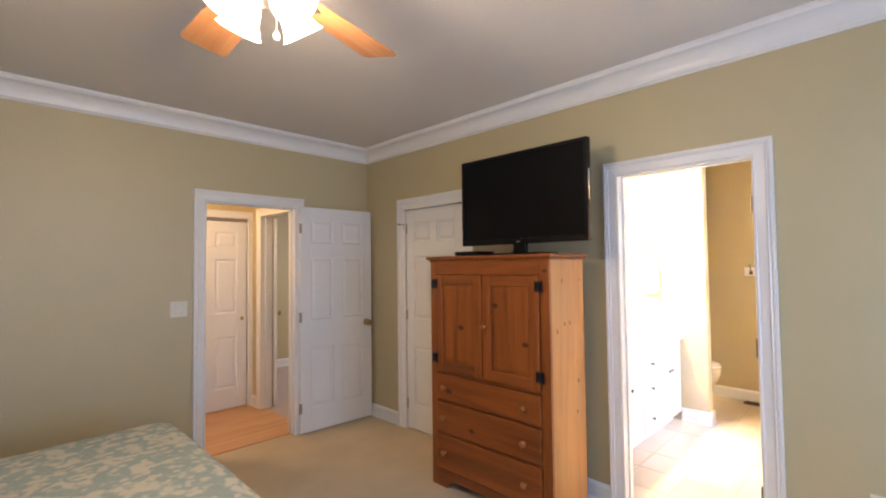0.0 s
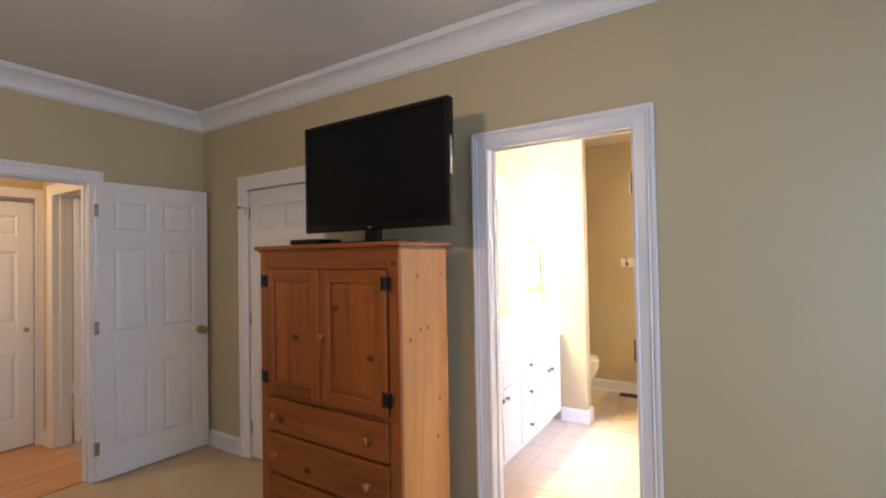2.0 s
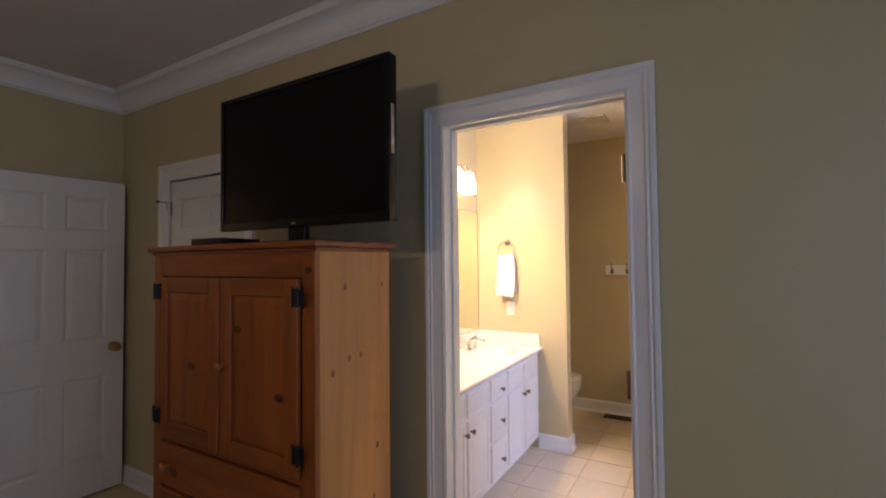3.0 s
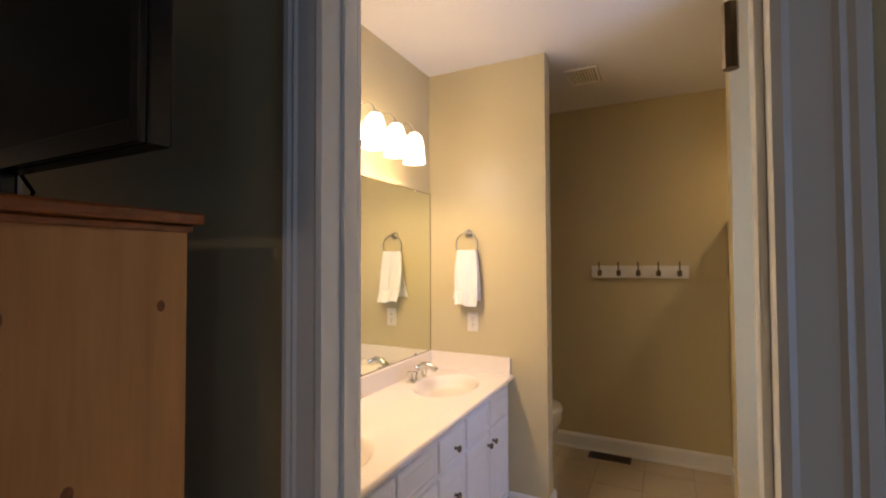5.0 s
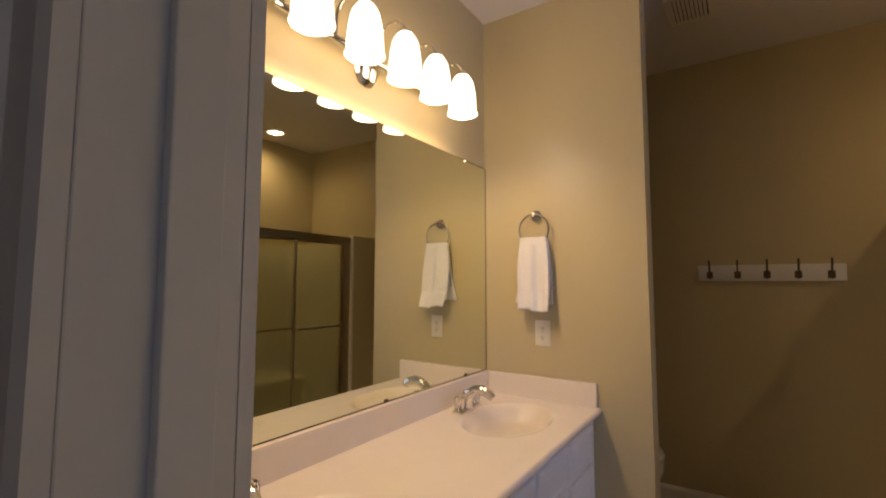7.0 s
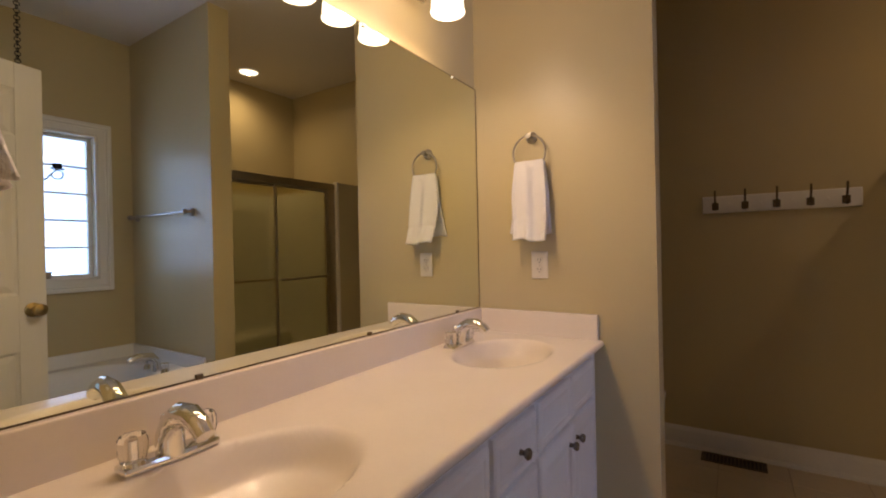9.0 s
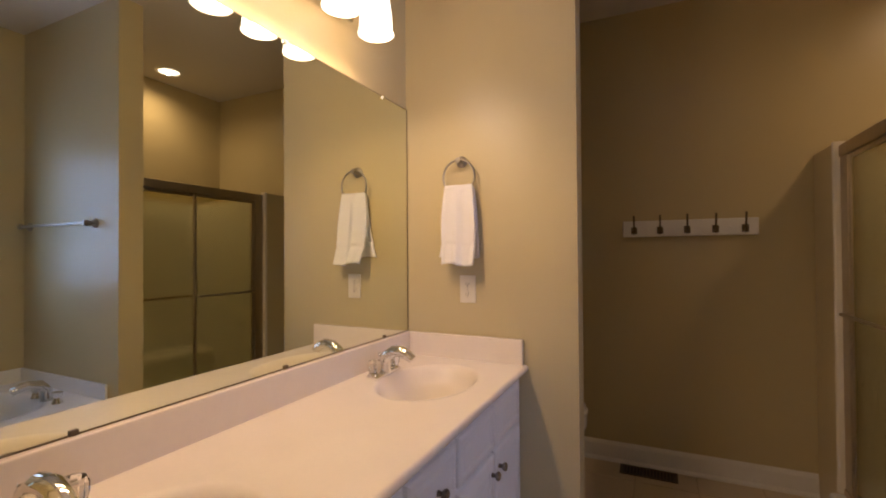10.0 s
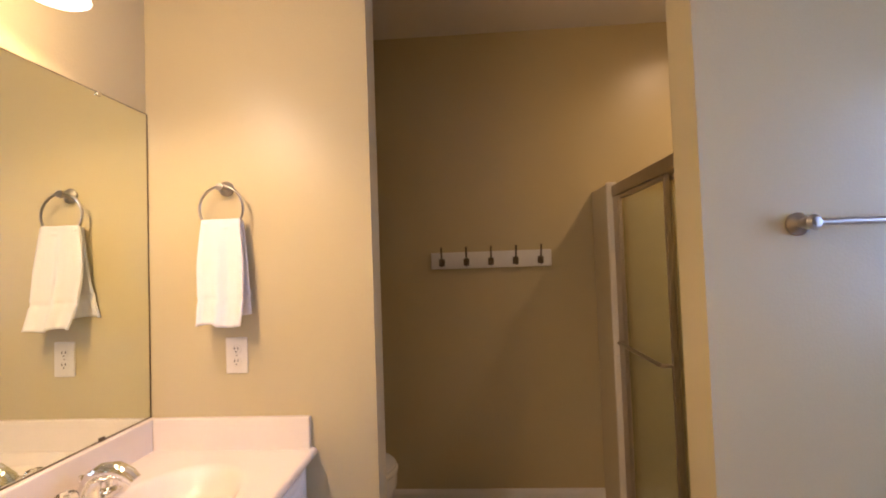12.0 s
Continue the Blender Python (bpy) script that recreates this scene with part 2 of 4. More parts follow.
def lathe(profile, m=Matrix(), seg=24, bm=None):
    """Turn (radius, height) points about the z axis of m."""
    bm = bm or bmesh.new()
    rings = []
    for r, z in profile:
        rings.append([bm.verts.new(m @ Vector((r * math.cos(2 * math.pi * k / seg), r * math.sin(2 * math.pi * k / seg), z))) for k in range(seg)])
    for a, b in zip(rings, rings[1:]):
        for k in range(seg):
            bm.faces.new((a[k], a[(k + 1) % seg], b[(k + 1) % seg], b[k]))
    for ring, (r, z) in ((rings[0], profile[0]), (rings[-1], profile[-1])):
        if r > 0.0006:
            bm.faces.new(ring)
    bmesh.ops.remove_doubles(bm, verts=bm.verts, dist=0.00005)
    bmesh.ops.recalc_face_normals(bm, faces=bm.faces)
    return bm


def tube(points, r, seg=10, bm=None):
    """A round bar along the points; r may be a list."""
    bm = bm or bmesh.new()
    pts = [Vector(p) for p in points]
    rs = r if isinstance(r, (list, tuple)) else [r] * len(pts)
    rings, side = [], None
    for i, p in enumerate(pts):
        d = (pts[min(i + 1, len(pts) - 1)] - pts[max(i - 1, 0)]).normalized()
        if side is None:
            side = d.orthogonal().normalized()
        side = (side - d * side.dot(d)).normalized()
        up = d.cross(side)
        rings.append([bm.verts.new(p + rs[i] * (math.cos(2 * math.pi * k / seg) * side + math.sin(2 * math.pi * k / seg) * up)) for k in range(seg)])
    for a, b in zip(rings, rings[1:]):
        for k in range(seg):
            bm.faces.new((a[k], a[(k + 1) % seg], b[(k + 1) % seg], b[k]))
    bm.faces.new(rings[0]), bm.faces.new(rings[-1])
    bmesh.ops.recalc_face_normals(bm, faces=bm.faces)
    return bm


def arc(c, r, a0, a1, u, v, n=14):
    c, u, v = Vector(c), Vector(u), Vector(v)
    return [c + r * (math.cos(radians(a0 + (a1 - a0) * k / n)) * u + math.sin(radians(a0 + (a1 - a0) * k / n)) * v) for k in range(n + 1)]


def sweep(rings, closed_profile=True, loop=False):
    """Skin between rings of points."""
    bm = bmesh.new()
    vs = [[bm.verts.new(p) for p in ring] for ring in rings]
    n = len(vs[0])
    for a, b in zip(vs, vs[1:] + (vs[:1] if loop else [])):
        for k in range(n if closed_profile else n - 1):
            bm.faces.new((a[k], a[(k + 1) % n], b[(k + 1) % n], b[k]))
    if closed_profile and not loop:
        bm.faces.new(vs[0]), bm.faces.new(vs[-1])
    bmesh.ops.recalc_face_normals(bm, faces=bm.faces)
    return bm


def finish(bm, name, material, smooth=False):
    me = bpy.data.meshes.new(name)
    bm.to_mesh(me)
    bm.free()
    me.materials.append(material)
    if smooth:
        me.polygons.foreach_set("use_smooth", [True] * len(me.polygons))
        me.set_sharp_from_angle(angle=radians(35))
    return me


def solid(name, bm, material, label="", category="", kind="", group="", smooth=False, at=None):
    ob = tagged(new(name, finish(bm, name, material, smooth)), label, category, group, kind)
    if at is not None:
        ob.matrix_world = at
    return ob


def part(name, bm, material, parent, label="", smooth=False):
    ob = new(name, finish(bm, name, material, smooth))
    ob.parent = parent
    if label:
        ob["label"] = label
    return ob


def thing(name, m, label, category, group="", kind=""):
    ob = tagged(new(name), label, category, group, kind)
    ob.matrix_world = m
    return ob


# ---- structure ----
TOP = 2.68
RW, RE, RS, RN = 1.10, 5.19, -0.32, 4.64      # bedroom faces
BW, BE, BS, BN = 5.292, 8.20, 0.15, 2.796     # bathroom faces
HN = 5.80                                     # hall end wall


def wall(name, axis, face, back, a0, a1, holes=(), top=TOP, material=PAINT, label="khaki painted plaster wall"):
    """A wall between two faces on the axis, from a0 to a1, with holes (b0, b1, z0, z1)."""
    bm = bmesh.new()
    lo, hi = min(face, back), max(face, back)

    def piece(b0, b1, z0, z1):
        if b1 - b0 > 0.001 and z1 - z0 > 0.001:
            box(bm, *((lo, b0, z0, hi, b1, z1) if axis == "x" else (b0, lo, z0, b1, hi, z1)))
    at = a0
    for b0, b1, z0, z1 in sorted(holes):
        piece(at, b0, 0, top), piece(b0, b1, 0, z0), piece(b0, b1, z1, top)
        at = b1
    piece(at, a1, 0, top)
    return solid(name, bm, material, label, "wall", "structure")


D1 = (3.62, 4.41, 0, 2.05)
DB = (1.285, 2.03, 0, 2.06)
DC = (3.28, 4.06, 0, 2.04)
DH = (4.87, 5.58, 0, 2.06)
WIN = [(1.5, 2.4, 0.65, 2.05), (3.7, 4.6, 0.65, 2.05)]
BWIN = (5.60, 6.55, 1.03, 1.98)
wall("wall_north", "y", RN, RN + 0.12, RW - 0.12, BW, [D1], material=BEDPAINT, label="beige painted plaster wall")
wall("wall_east", "x", RE, BW, RS - 0.12, RN, [DB, DC], material=BEDPAINT, label="beige painted plaster wall")
wall("wall_south", "y", RS, RS - 0.12, RW - 0.12, RE, WIN, material=BEDPAINT, label="beige painted plaster wall")
wall("wall_west", "x", RW, RW - 0.12, RS, RN, material=BEDPAINT, label="beige painted plaster wall")
wall("wall_bath_north", "y", BN, BN + 0.12, BW, BE + 0.12)
wall("wall_bath_east", "x", BE, BE + 0.12, BS - 0.12, BN)
wall("wall_bath_south", "y", BS, BS - 0.12, BW, BE, [BWIN])
wall("wall_vanity_end", "x", 7.10, 7.22, 2.04, BN)
wall("wall_shower_side", "x", 6.77, 6.90, BS, 1.17)
wall("wall_hall_end", "y", HN, HN + 0.12, 2.6, 4.60, [(2.95, 4.445, 0, 2.03)], 2.44)
wall("wall_hall_east", "x", 4.48, 4.60, RN + 0.12, HN, [DH], 2.44)
wall("wall_hall_west", "x", 2.6, 2.48, RN + 0.12, HN + 0.12, (), 2.44)
wall("wall_closet_back", "y", 6.4, 6.5, 2.48, 4.6, (), 2.44)
wall("wall_side_room_north", "y", 7.35, 7.47, 4.48, 7.2, (), 2.44)
wall("wall_side_room_east", "x", 7.1, 7.2, RN + 0.12, 7.35, (), 2.44)
wall("wall_side_room_south", "y", RN + 0.12, RN, BW + 0.001, 7.2, (), 2.44)
wall("wall_side_room_west", "x", 4.60, 4.48, HN + 0.12, 7.35, (), 2.44)
wall("wall_linen_closet", "x", 5.9, 6.0, BN + 0.12, RN)

solid("ceiling_bedroom", boxes((RW - 0.12, RS - 0.12, TOP, BW, RN + 0.12, TOP + 0.1)), CEIL, "flat painted plaster ceiling of the bedroom", "ceiling", "structure")
solid("ceiling_bath", boxes((BW, BS - 0.12, TOP, BE + 0.12, BN + 0.12, TOP + 0.1)), CEIL, "flat painted plaster ceiling of the bathroom", "ceiling", "structure")
solid("ceiling_hall", boxes((2.48, RN + 0.121, 2.44, 7.2, 7.47, 2.54)), CEIL, "flat painted hall ceiling", "ceiling", "structure")
solid("floor_bedroom", boxes((RW - 0.12, RS - 0.12, -0.1, RE + 0.05, RN + 0.06, 0)), CARPET, "beige cut pile bedroom carpet", "floor", "structure")
solid("floor_side_room", boxes((4.54, RN + 0.12, -0.1, 7.2, 7.47, 0.004)), CARPET2, "rose beige carpet of the side room", "floor", "structure")
solid("ground", boxes((-60, -60, -0.4, 60, 60, -0.3)), mat("grass ground", (0.08, 0.12, 0.04), 0.9, var=0.3), "grass ground outside the house", "ground", "structure")


def casing(name, plane, out, u0, u1, h, axis, window=False, z0=0.0, width=0.085):
    """A moulded frame round an opening; plane: the wall face, out: +1 or -1 away from the wall."""
    prof = [(-0.006, 0.0), (-0.006, 0.012), (0.004, 0.016), (0.012, 0.012), (0.02, 0.013), (0.05, 0.016), (0.056, 0.021), (0.064, 0.017), (0.07, 0.022), (width - 0.003, 0.022), (width, 0.018), (width, 0.0)]
    rings = []
    for su, zz in ((0, z0), (0, h), (1, h), (1, z0)):
        ring = []
        for w, d in prof:
            u = u0 - w if su == 0 else u1 + w
            z = zz + w if zz == h else (zz - w if window else zz)
            ring.append((plane + out * d, u, z) if axis == "x" else (u, plane + out * d, z))
        rings.append(ring)
    return solid(name, sweep(rings, loop=window), TRIM, "white painted moulded casing", "trim", "structure")


casing("door_1_casing", RN, -1, 3.64, 4.39, 2.03, "y")
casing("door_2_casing", RE, -1, 3.30, 4.04, 2.02, "x", width=0.1)
casing("door_3_casing", RE, -1, 1.309, 2.013, 2.037, "x", width=0.085)
casing("door_3_casing_bath", BW, 1, 1.311, 2.016, 2.045, "x")
casing("door_4_casing", 4.48, -1, 4.89, 5.56, 2.04, "x", width=0.08)
casing("door_5_casing", HN, -1, 2.95, 4.435, 2.03, "y", width=0.07)
casing("window_1_casing", RS, 1, WIN[0][0], WIN[0][1], WIN[0][3], "y", True, WIN[0][2])
casing("window_2_casing", RS, 1, WIN[1][0], WIN[1][1], WIN[1][3], "y", True, WIN[1][2])
casing("window_3_casing", BS, 1, BWIN[0], BWIN[1], BWIN[3], "y", True, BWIN[2], width=0.09)


def lining(name, axis, p0, p1, u0, u1, h, stop):
    """Jambs and head inside a wall opening, with a door stop."""
    items = []
    for a, b, z0, z1 in ((u0 - 0.02, u0, 0, h + 0.02), (u1, u1 + 0.02, 0, h + 0.02), (u0, u1, h, h + 0.02)):
        items.append((p0, a, z0, p1, b, z1) if axis == "x" else (a, p0, z0, b, p1, z1))
    s0, s1 = stop
    for a, b, z0, z1 in ((u0, u0 + 0.011, 0, h), (u1 - 0.011, u1, 0, h), (u0 + 0.011, u1 - 0.011, h - 0.011, h)):
        items.append((s0, a, z0, s1, b, z1) if axis == "x" else (a, s0, z0, b, s1, z1))
    return solid(name, boxes(*items, bevel=0.0015), TRIM, "white painted door lining with stop", "trim", "structure")


lining("door_1_lining", "y", RN + 0.001, RN + 0.119, 3.64, 4.39, 2.03, (RN + 0.05, RN + 0.085))
lining("door_2_lining", "x", RE + 0.001, BW - 0.001, 3.30, 4.04, 2.02, (RE + 0.045, RE + 0.08))
lining("door_3_lining", "x", RE + 0.001, BW - 0.001, 1.312, 2.009, 2.04, (RE + 0.045, RE + 0.08))
lining("door_4_lining", "x", 4.481, 4.599, 4.89, 5.56, 2.04, (4.52, 4.55))

# crown moulding round the bedroom
CROWN = [(0.0, 2.548), (0.010, 2.548), (0.014, 2.556), (0.022, 2.560)] + [(0.024 + 0.074 * (1 - math.cos(k * math.pi / 16)), 2.564 + 0.086 * math.sin(k * math.pi / 16)) for k in range(9)] + [(0.104, 2.656), (0.112, 2.666), (0.112, TOP), (0.0, TOP)]
solid("trim_crown", sweep([[((RW + o if sx == 0 else RE - o), (RS + o if sy == 0 else RN - o), z) for o, z in CROWN] for sx, sy in ((0, 0), (1, 0), (1, 1), (0, 1))], loop=True), TRIM, "white crown moulding under the bedroom ceiling", "trim", "structure")


def baseboard(x0, y0, x1, y1, nx, ny, h=0.12):
    """A skirting along the wall line from (x0, y0) to (x1, y1); (nx, ny) points into the room."""
    prof = [(0.0, 0.0), (0.024, 0.0), (0.024, 0.012), (0.018, 0.02), (0.014, 0.024), (0.014, h - 0.022), (0.010, h - 0.01), (0.004, h), (0.0, h)]
    rings = [[(x + nx * o, y + ny * o, z) for o, z in prof] for x, y in ((x0, y0), (x1, y1))]
    return solid("baseboard", sweep(rings), TRIM, "white painted wooden baseboard", "baseboard", "structure")


for b in ((RW, RN, 3.555, RN, 0, -1), (4.476, RN, RE, RN, 0, -1), (RE, RS, RE, 1.223, -1, 0), (RE, 2.099, RE, 3.199, -1, 0), (RE, 4.141, RE, RN - 0.024, -1, 0), (RW, RS, RW, RN - 0.024, 1, 0), (RW + 0.024, RS, RE - 0.024, RS, 0, 1),
          (BE, 1.035, BE, BN, -1, 0), (7.10, 2.016, 7.10, 2.27, -1, 0), (7.076, 2.04, 7.244, 2.04, 0, -1), (7.22, 2.04, 7.22, BN, 1, 0), (7.244, BN, BE - 0.024, BN, 0, -1), (6.77, 1.17, 6.90, 1.17, 0, 1), (BW, 2.11, BW, 2.27, 1, 0), (BW, 1.09, BW, 1.22, 1, 0),
          (4.60, 7.35, 7.1, 7.35, 0, -1), (7.1, RN + 0.12, 7.1, 7.326, -1, 0), (4.48, 5.65, 4.48, HN, -1, 0), (4.48, RN + 0.12, 4.48, 4.80, -1, 0)):
    baseboard(*b)


# ---- doors ----
def hinge(parent, x, y, z, material=STEEL, name="hinge"):
    p = part(name, tube([(x, y, z - 0.045), (x, y, z + 0.045)], 0.007, 8), material, parent, "small metal butt hinge", True)
    part("hinge_leaf", boxes((x - 0.002, y - 0.001, z - 0.044, x + 0.022, y + 0.002, z + 0.044)), material, p)
    return p


def knob(parent, x, y, z, side, material=BRASS):
    m = Matrix.Translation((x, y, z)) @ Matrix.Rotation(radians(90 * side), 4, "X")
    part("knob", lathe([(0.0, 0), (0.032, 0), (0.032, 0.006), (0.014, 0.012), (0.012, 0.03), (0.024, 0.038), (0.029, 0.05), (0.026, 0.062), (0.012, 0.068), (0, 0.068)], m), material, parent, "round brass door knob", True)


def panel_door(name, m, w, h, label, hinges=(), hinge_y=0.0, knob_x=None, knob_sides=(1,), t=0.035, hinge_mat=STEEL):
    """A six-panel door; local x along the leaf from the hinges, front at y = 0, back at y = t."""
    d = thing(name, m, label, "door", "", "structure")
    s, mid = 0.105, 0.095
    rows = [(0.215, 0.75), (1.0, 1.57), (1.70, h - 0.115)]
    pw = (w - 2 * s - mid) / 2
    cols = [(s, s + pw), (s + pw + mid, w - s)]
    z = [0.0] + [v for r in rows for v in r] + [h]
    items = [(0, 0, 0, s, t, h), (w - s, 0, 0, w, t, h)] + [(s, 0, z[k], w - s, t, z[k + 1]) for k in (0, 2, 4, 6)] + [(cols[0][1], 0, r[0], cols[1][0], t, r[1]) for r in rows]
    part("door_frame", boxes(*items, bevel=0.0025), DOORM, d)
    for c0, c1 in cols:
        for r0, r1 in rows:
            rings = []
            for inset, dep in ((0, 0.006), (0.012, 0.012), (0.04, 0.004)):
                rings.append([(c0 + inset, dep, r0 + inset), (c1 - inset, dep, r0 + inset), (c1 - inset, dep, r1 - inset), (c0 + inset, dep, r1 - inset)])
            back = [[(x, t - y, zz) for x, y, zz in ring] for ring in rings]
            part("panel", sweep(list(reversed(rings)) + back), DOORM, d)
    for hz in hinges:
        hinge(d, -0.006, hinge_y, hz, hinge_mat)
    for sd in knob_sides if knob_x else ():
        knob(d, knob_x, 0 if sd == 1 else t, 0.93, sd)
    return d


# bedroom door, folded back along the north wall
panel_door("door_1", Matrix.Translation((4.415, 4.585, 0.012)) @ Matrix.Rotation(radians(-3.5), 4, "Z"), 0.745, 2.03, "white six-panel door swung open along the wall", (0.22, 1.03, 1.83), 0.0, 0.685, (1,))
# linen closet door, shut
panel_door("door_2", Matrix.Translation((RE + 0.006, 4.036, 0.012)) @ Matrix.Rotation(radians(-90), 4, "Z"), 0.732, 1.994, "white six-panel closet door, shut, behind the armoire", (0.22, 1.03, 1.83), -0.004, 0.67, (1,))
hp = solid("hinge_stop", tube([(RE - 0.012, 4.045, 1.88), (RE - 0.055, 4.06, 1.88)], 0.004, 8), STEEL, "small metal hinge pin door stop", "door stop", smooth=True)
part("pad", tube([(RE - 0.055, 4.06, 1.88), (RE - 0.068, 4.065, 1.88)], 0.008, 8), DARKSLOT, hp)
part("arm", tube([(RE - 0.012, 4.045, 1.83), (RE - 0.012, 4.045, 1.885)], 0.006, 8), STEEL, hp)
# bathroom door, open into the bathroom
BATH_DOOR = Matrix.Translation((BW + 0.03, 1.298, 0.012)) @ Matrix.Rotation(radians(-14), 4, "Z")
panel_door("door_3", BATH_DOOR @ Matrix.Translation((0, -0.035, 0)), 0.705, 2.02, "white six-panel bathroom door standing open", (), 0.0, 0.65, (1, -1))
for hz in (1.04, 1.81, 0.27):
    hg = solid("hinge", boxes((BW - 0.045, 1.3125, hz - 0.045, BW + 0.024, 1.316, hz + 0.045), bevel=0.001), DARK_BRONZE, "dark bronze hinge on the door jamb", "hinge", "structure", "bathroom door hinges")
    part("knuckle", tube([(BW + 0.03, 1.338, hz - 0.05), (BW + 0.03, 1.338, hz + 0.05)], 0.011, 8), DARK_BRONZE, hg, "", True)
solid("strike_plate", boxes((BW - 0.04, 2.0065, 0.94, BW - 0.012, 2.010, 1.0)), DARK_BRONZE, "dark bronze strike plate in the door jamb", "strike plate", "structure")
# side room door and hall closet doors
panel_door("door_4", Matrix.Translation((4.60, 5.53, 0.015)) @ Matrix.Rotation(radians(67), 4, "Z") @ Matrix.Translation((0, -0.035, 0)), 0.66, 2.01, "white panel door standing open into the side room", (), 0.0, 0.6, (1,))
for cx, cy in ((3.69, HN + 0.02), (2.955, HN + 0.062)):
    panel_door("door_5", Matrix.Translation((cx, cy, 0.015)), 0.74, 1.975, "white six-panel sliding closet door, shut")
solid("door_track", boxes((2.95, HN + 0.01, 1.995, 4.435, HN + 0.10, 2.03), bevel=0.002), STEEL, "grey metal sliding door track", "door track", "structure")
cp = solid("closet_pull", lathe([(0, 0), (0.02, 0), (0.02, 0.002), (0.015, 0.004), (0, 0.004)], Matrix.Translation((4.38, HN + 0.02, 0.95)) @ Matrix.Rotation(radians(90), 4, "X")), BRASS, "small round brass closet door pull", "door pull", smooth=True)


# ---- windows ----
def window(name, x0, x1, z0, z1, y0, y1, nx, nz, glassm, label):
    w = thing(name, pose(0, 0, 0), label, "window", "", "structure")
    ym = (y0 + y1) / 2
    f = 0.024
    part("window_frame", boxes((x0, y0, z0, x0 + f, y1, z1), (x1 - f, y0, z0, x1, y1, z1), (x0 + f, y0, z0, x1 - f, y1, z0 + f), (x0 + f, y0, z1 - f, x1 - f, y1, z1)), TRIM, w)
    px, pz = (x1 - x0 - 2 * f) / nx, (z1 - z0 - 2 * f) / nz
    for i in range(1, nx):
        part("mullion", boxes((x0 + f + i * px - 0.006, ym - 0.01, z0 + f, x0 + f + i * px + 0.006, ym + 0.01, z1 - f)), TRIM, w)
    for j in range(1, nz):
        part("mullion", boxes((x0 + f, ym - 0.009, z0 + f + j * pz - 0.006, x1 - f, ym + 0.009, z0 + f + j * pz + 0.006)), TRIM, w)
    for i in range(nx):
        for j in range(nz):
            p = part("pane", boxes((x0 + f + i * px + 0.006, ym - 0.002, z0 + f + j * pz + 0.006, x0 + f + (i + 1) * px - 0.006, ym + 0.002, z0 + f + (j + 1) * pz - 0.006)), glassm, w)
            p.visible_shadow = False
    return w


for k, (a, b, c, d) in enumerate(WIN):
    window("window_%d" % (k + 1), a, b, c, d, RS - 0.115, RS - 0.075, 2, 4, CLEAR, "white double-hung bedroom window with clear panes")
window("window_3", *BWIN, BS - 0.11, BS - 0.07, 3, 5, FROST, "white bathroom window with small obscured glass panes")
solid("backdrop", boxes((5.33, -0.42, 0.3, 6.95, -0.38, 2.7)), DISTANCE, "bright hazy distance outside the bathroom window", "backdrop", "structure")
for k in range(5):
    x = 5.69 + 0.15 * k
    cup = solid("candle_cup", lathe([(0.0, 0), (0.022, 0), (0.027, 0.05), (0.024, 0.05), (0.02, 0.008), (0, 0.008)], pose(x, BS - 0.035, 1.03)), STEEL, "small pewter votive cup on the window sill", "candle", group="votives on the sill", smooth=True)
    part("wax", lathe([(0, 0.009), (0.0195, 0.009), (0.022, 0.035), (0, 0.035)], seg=16), LINEN, cup, "pale candle wax")


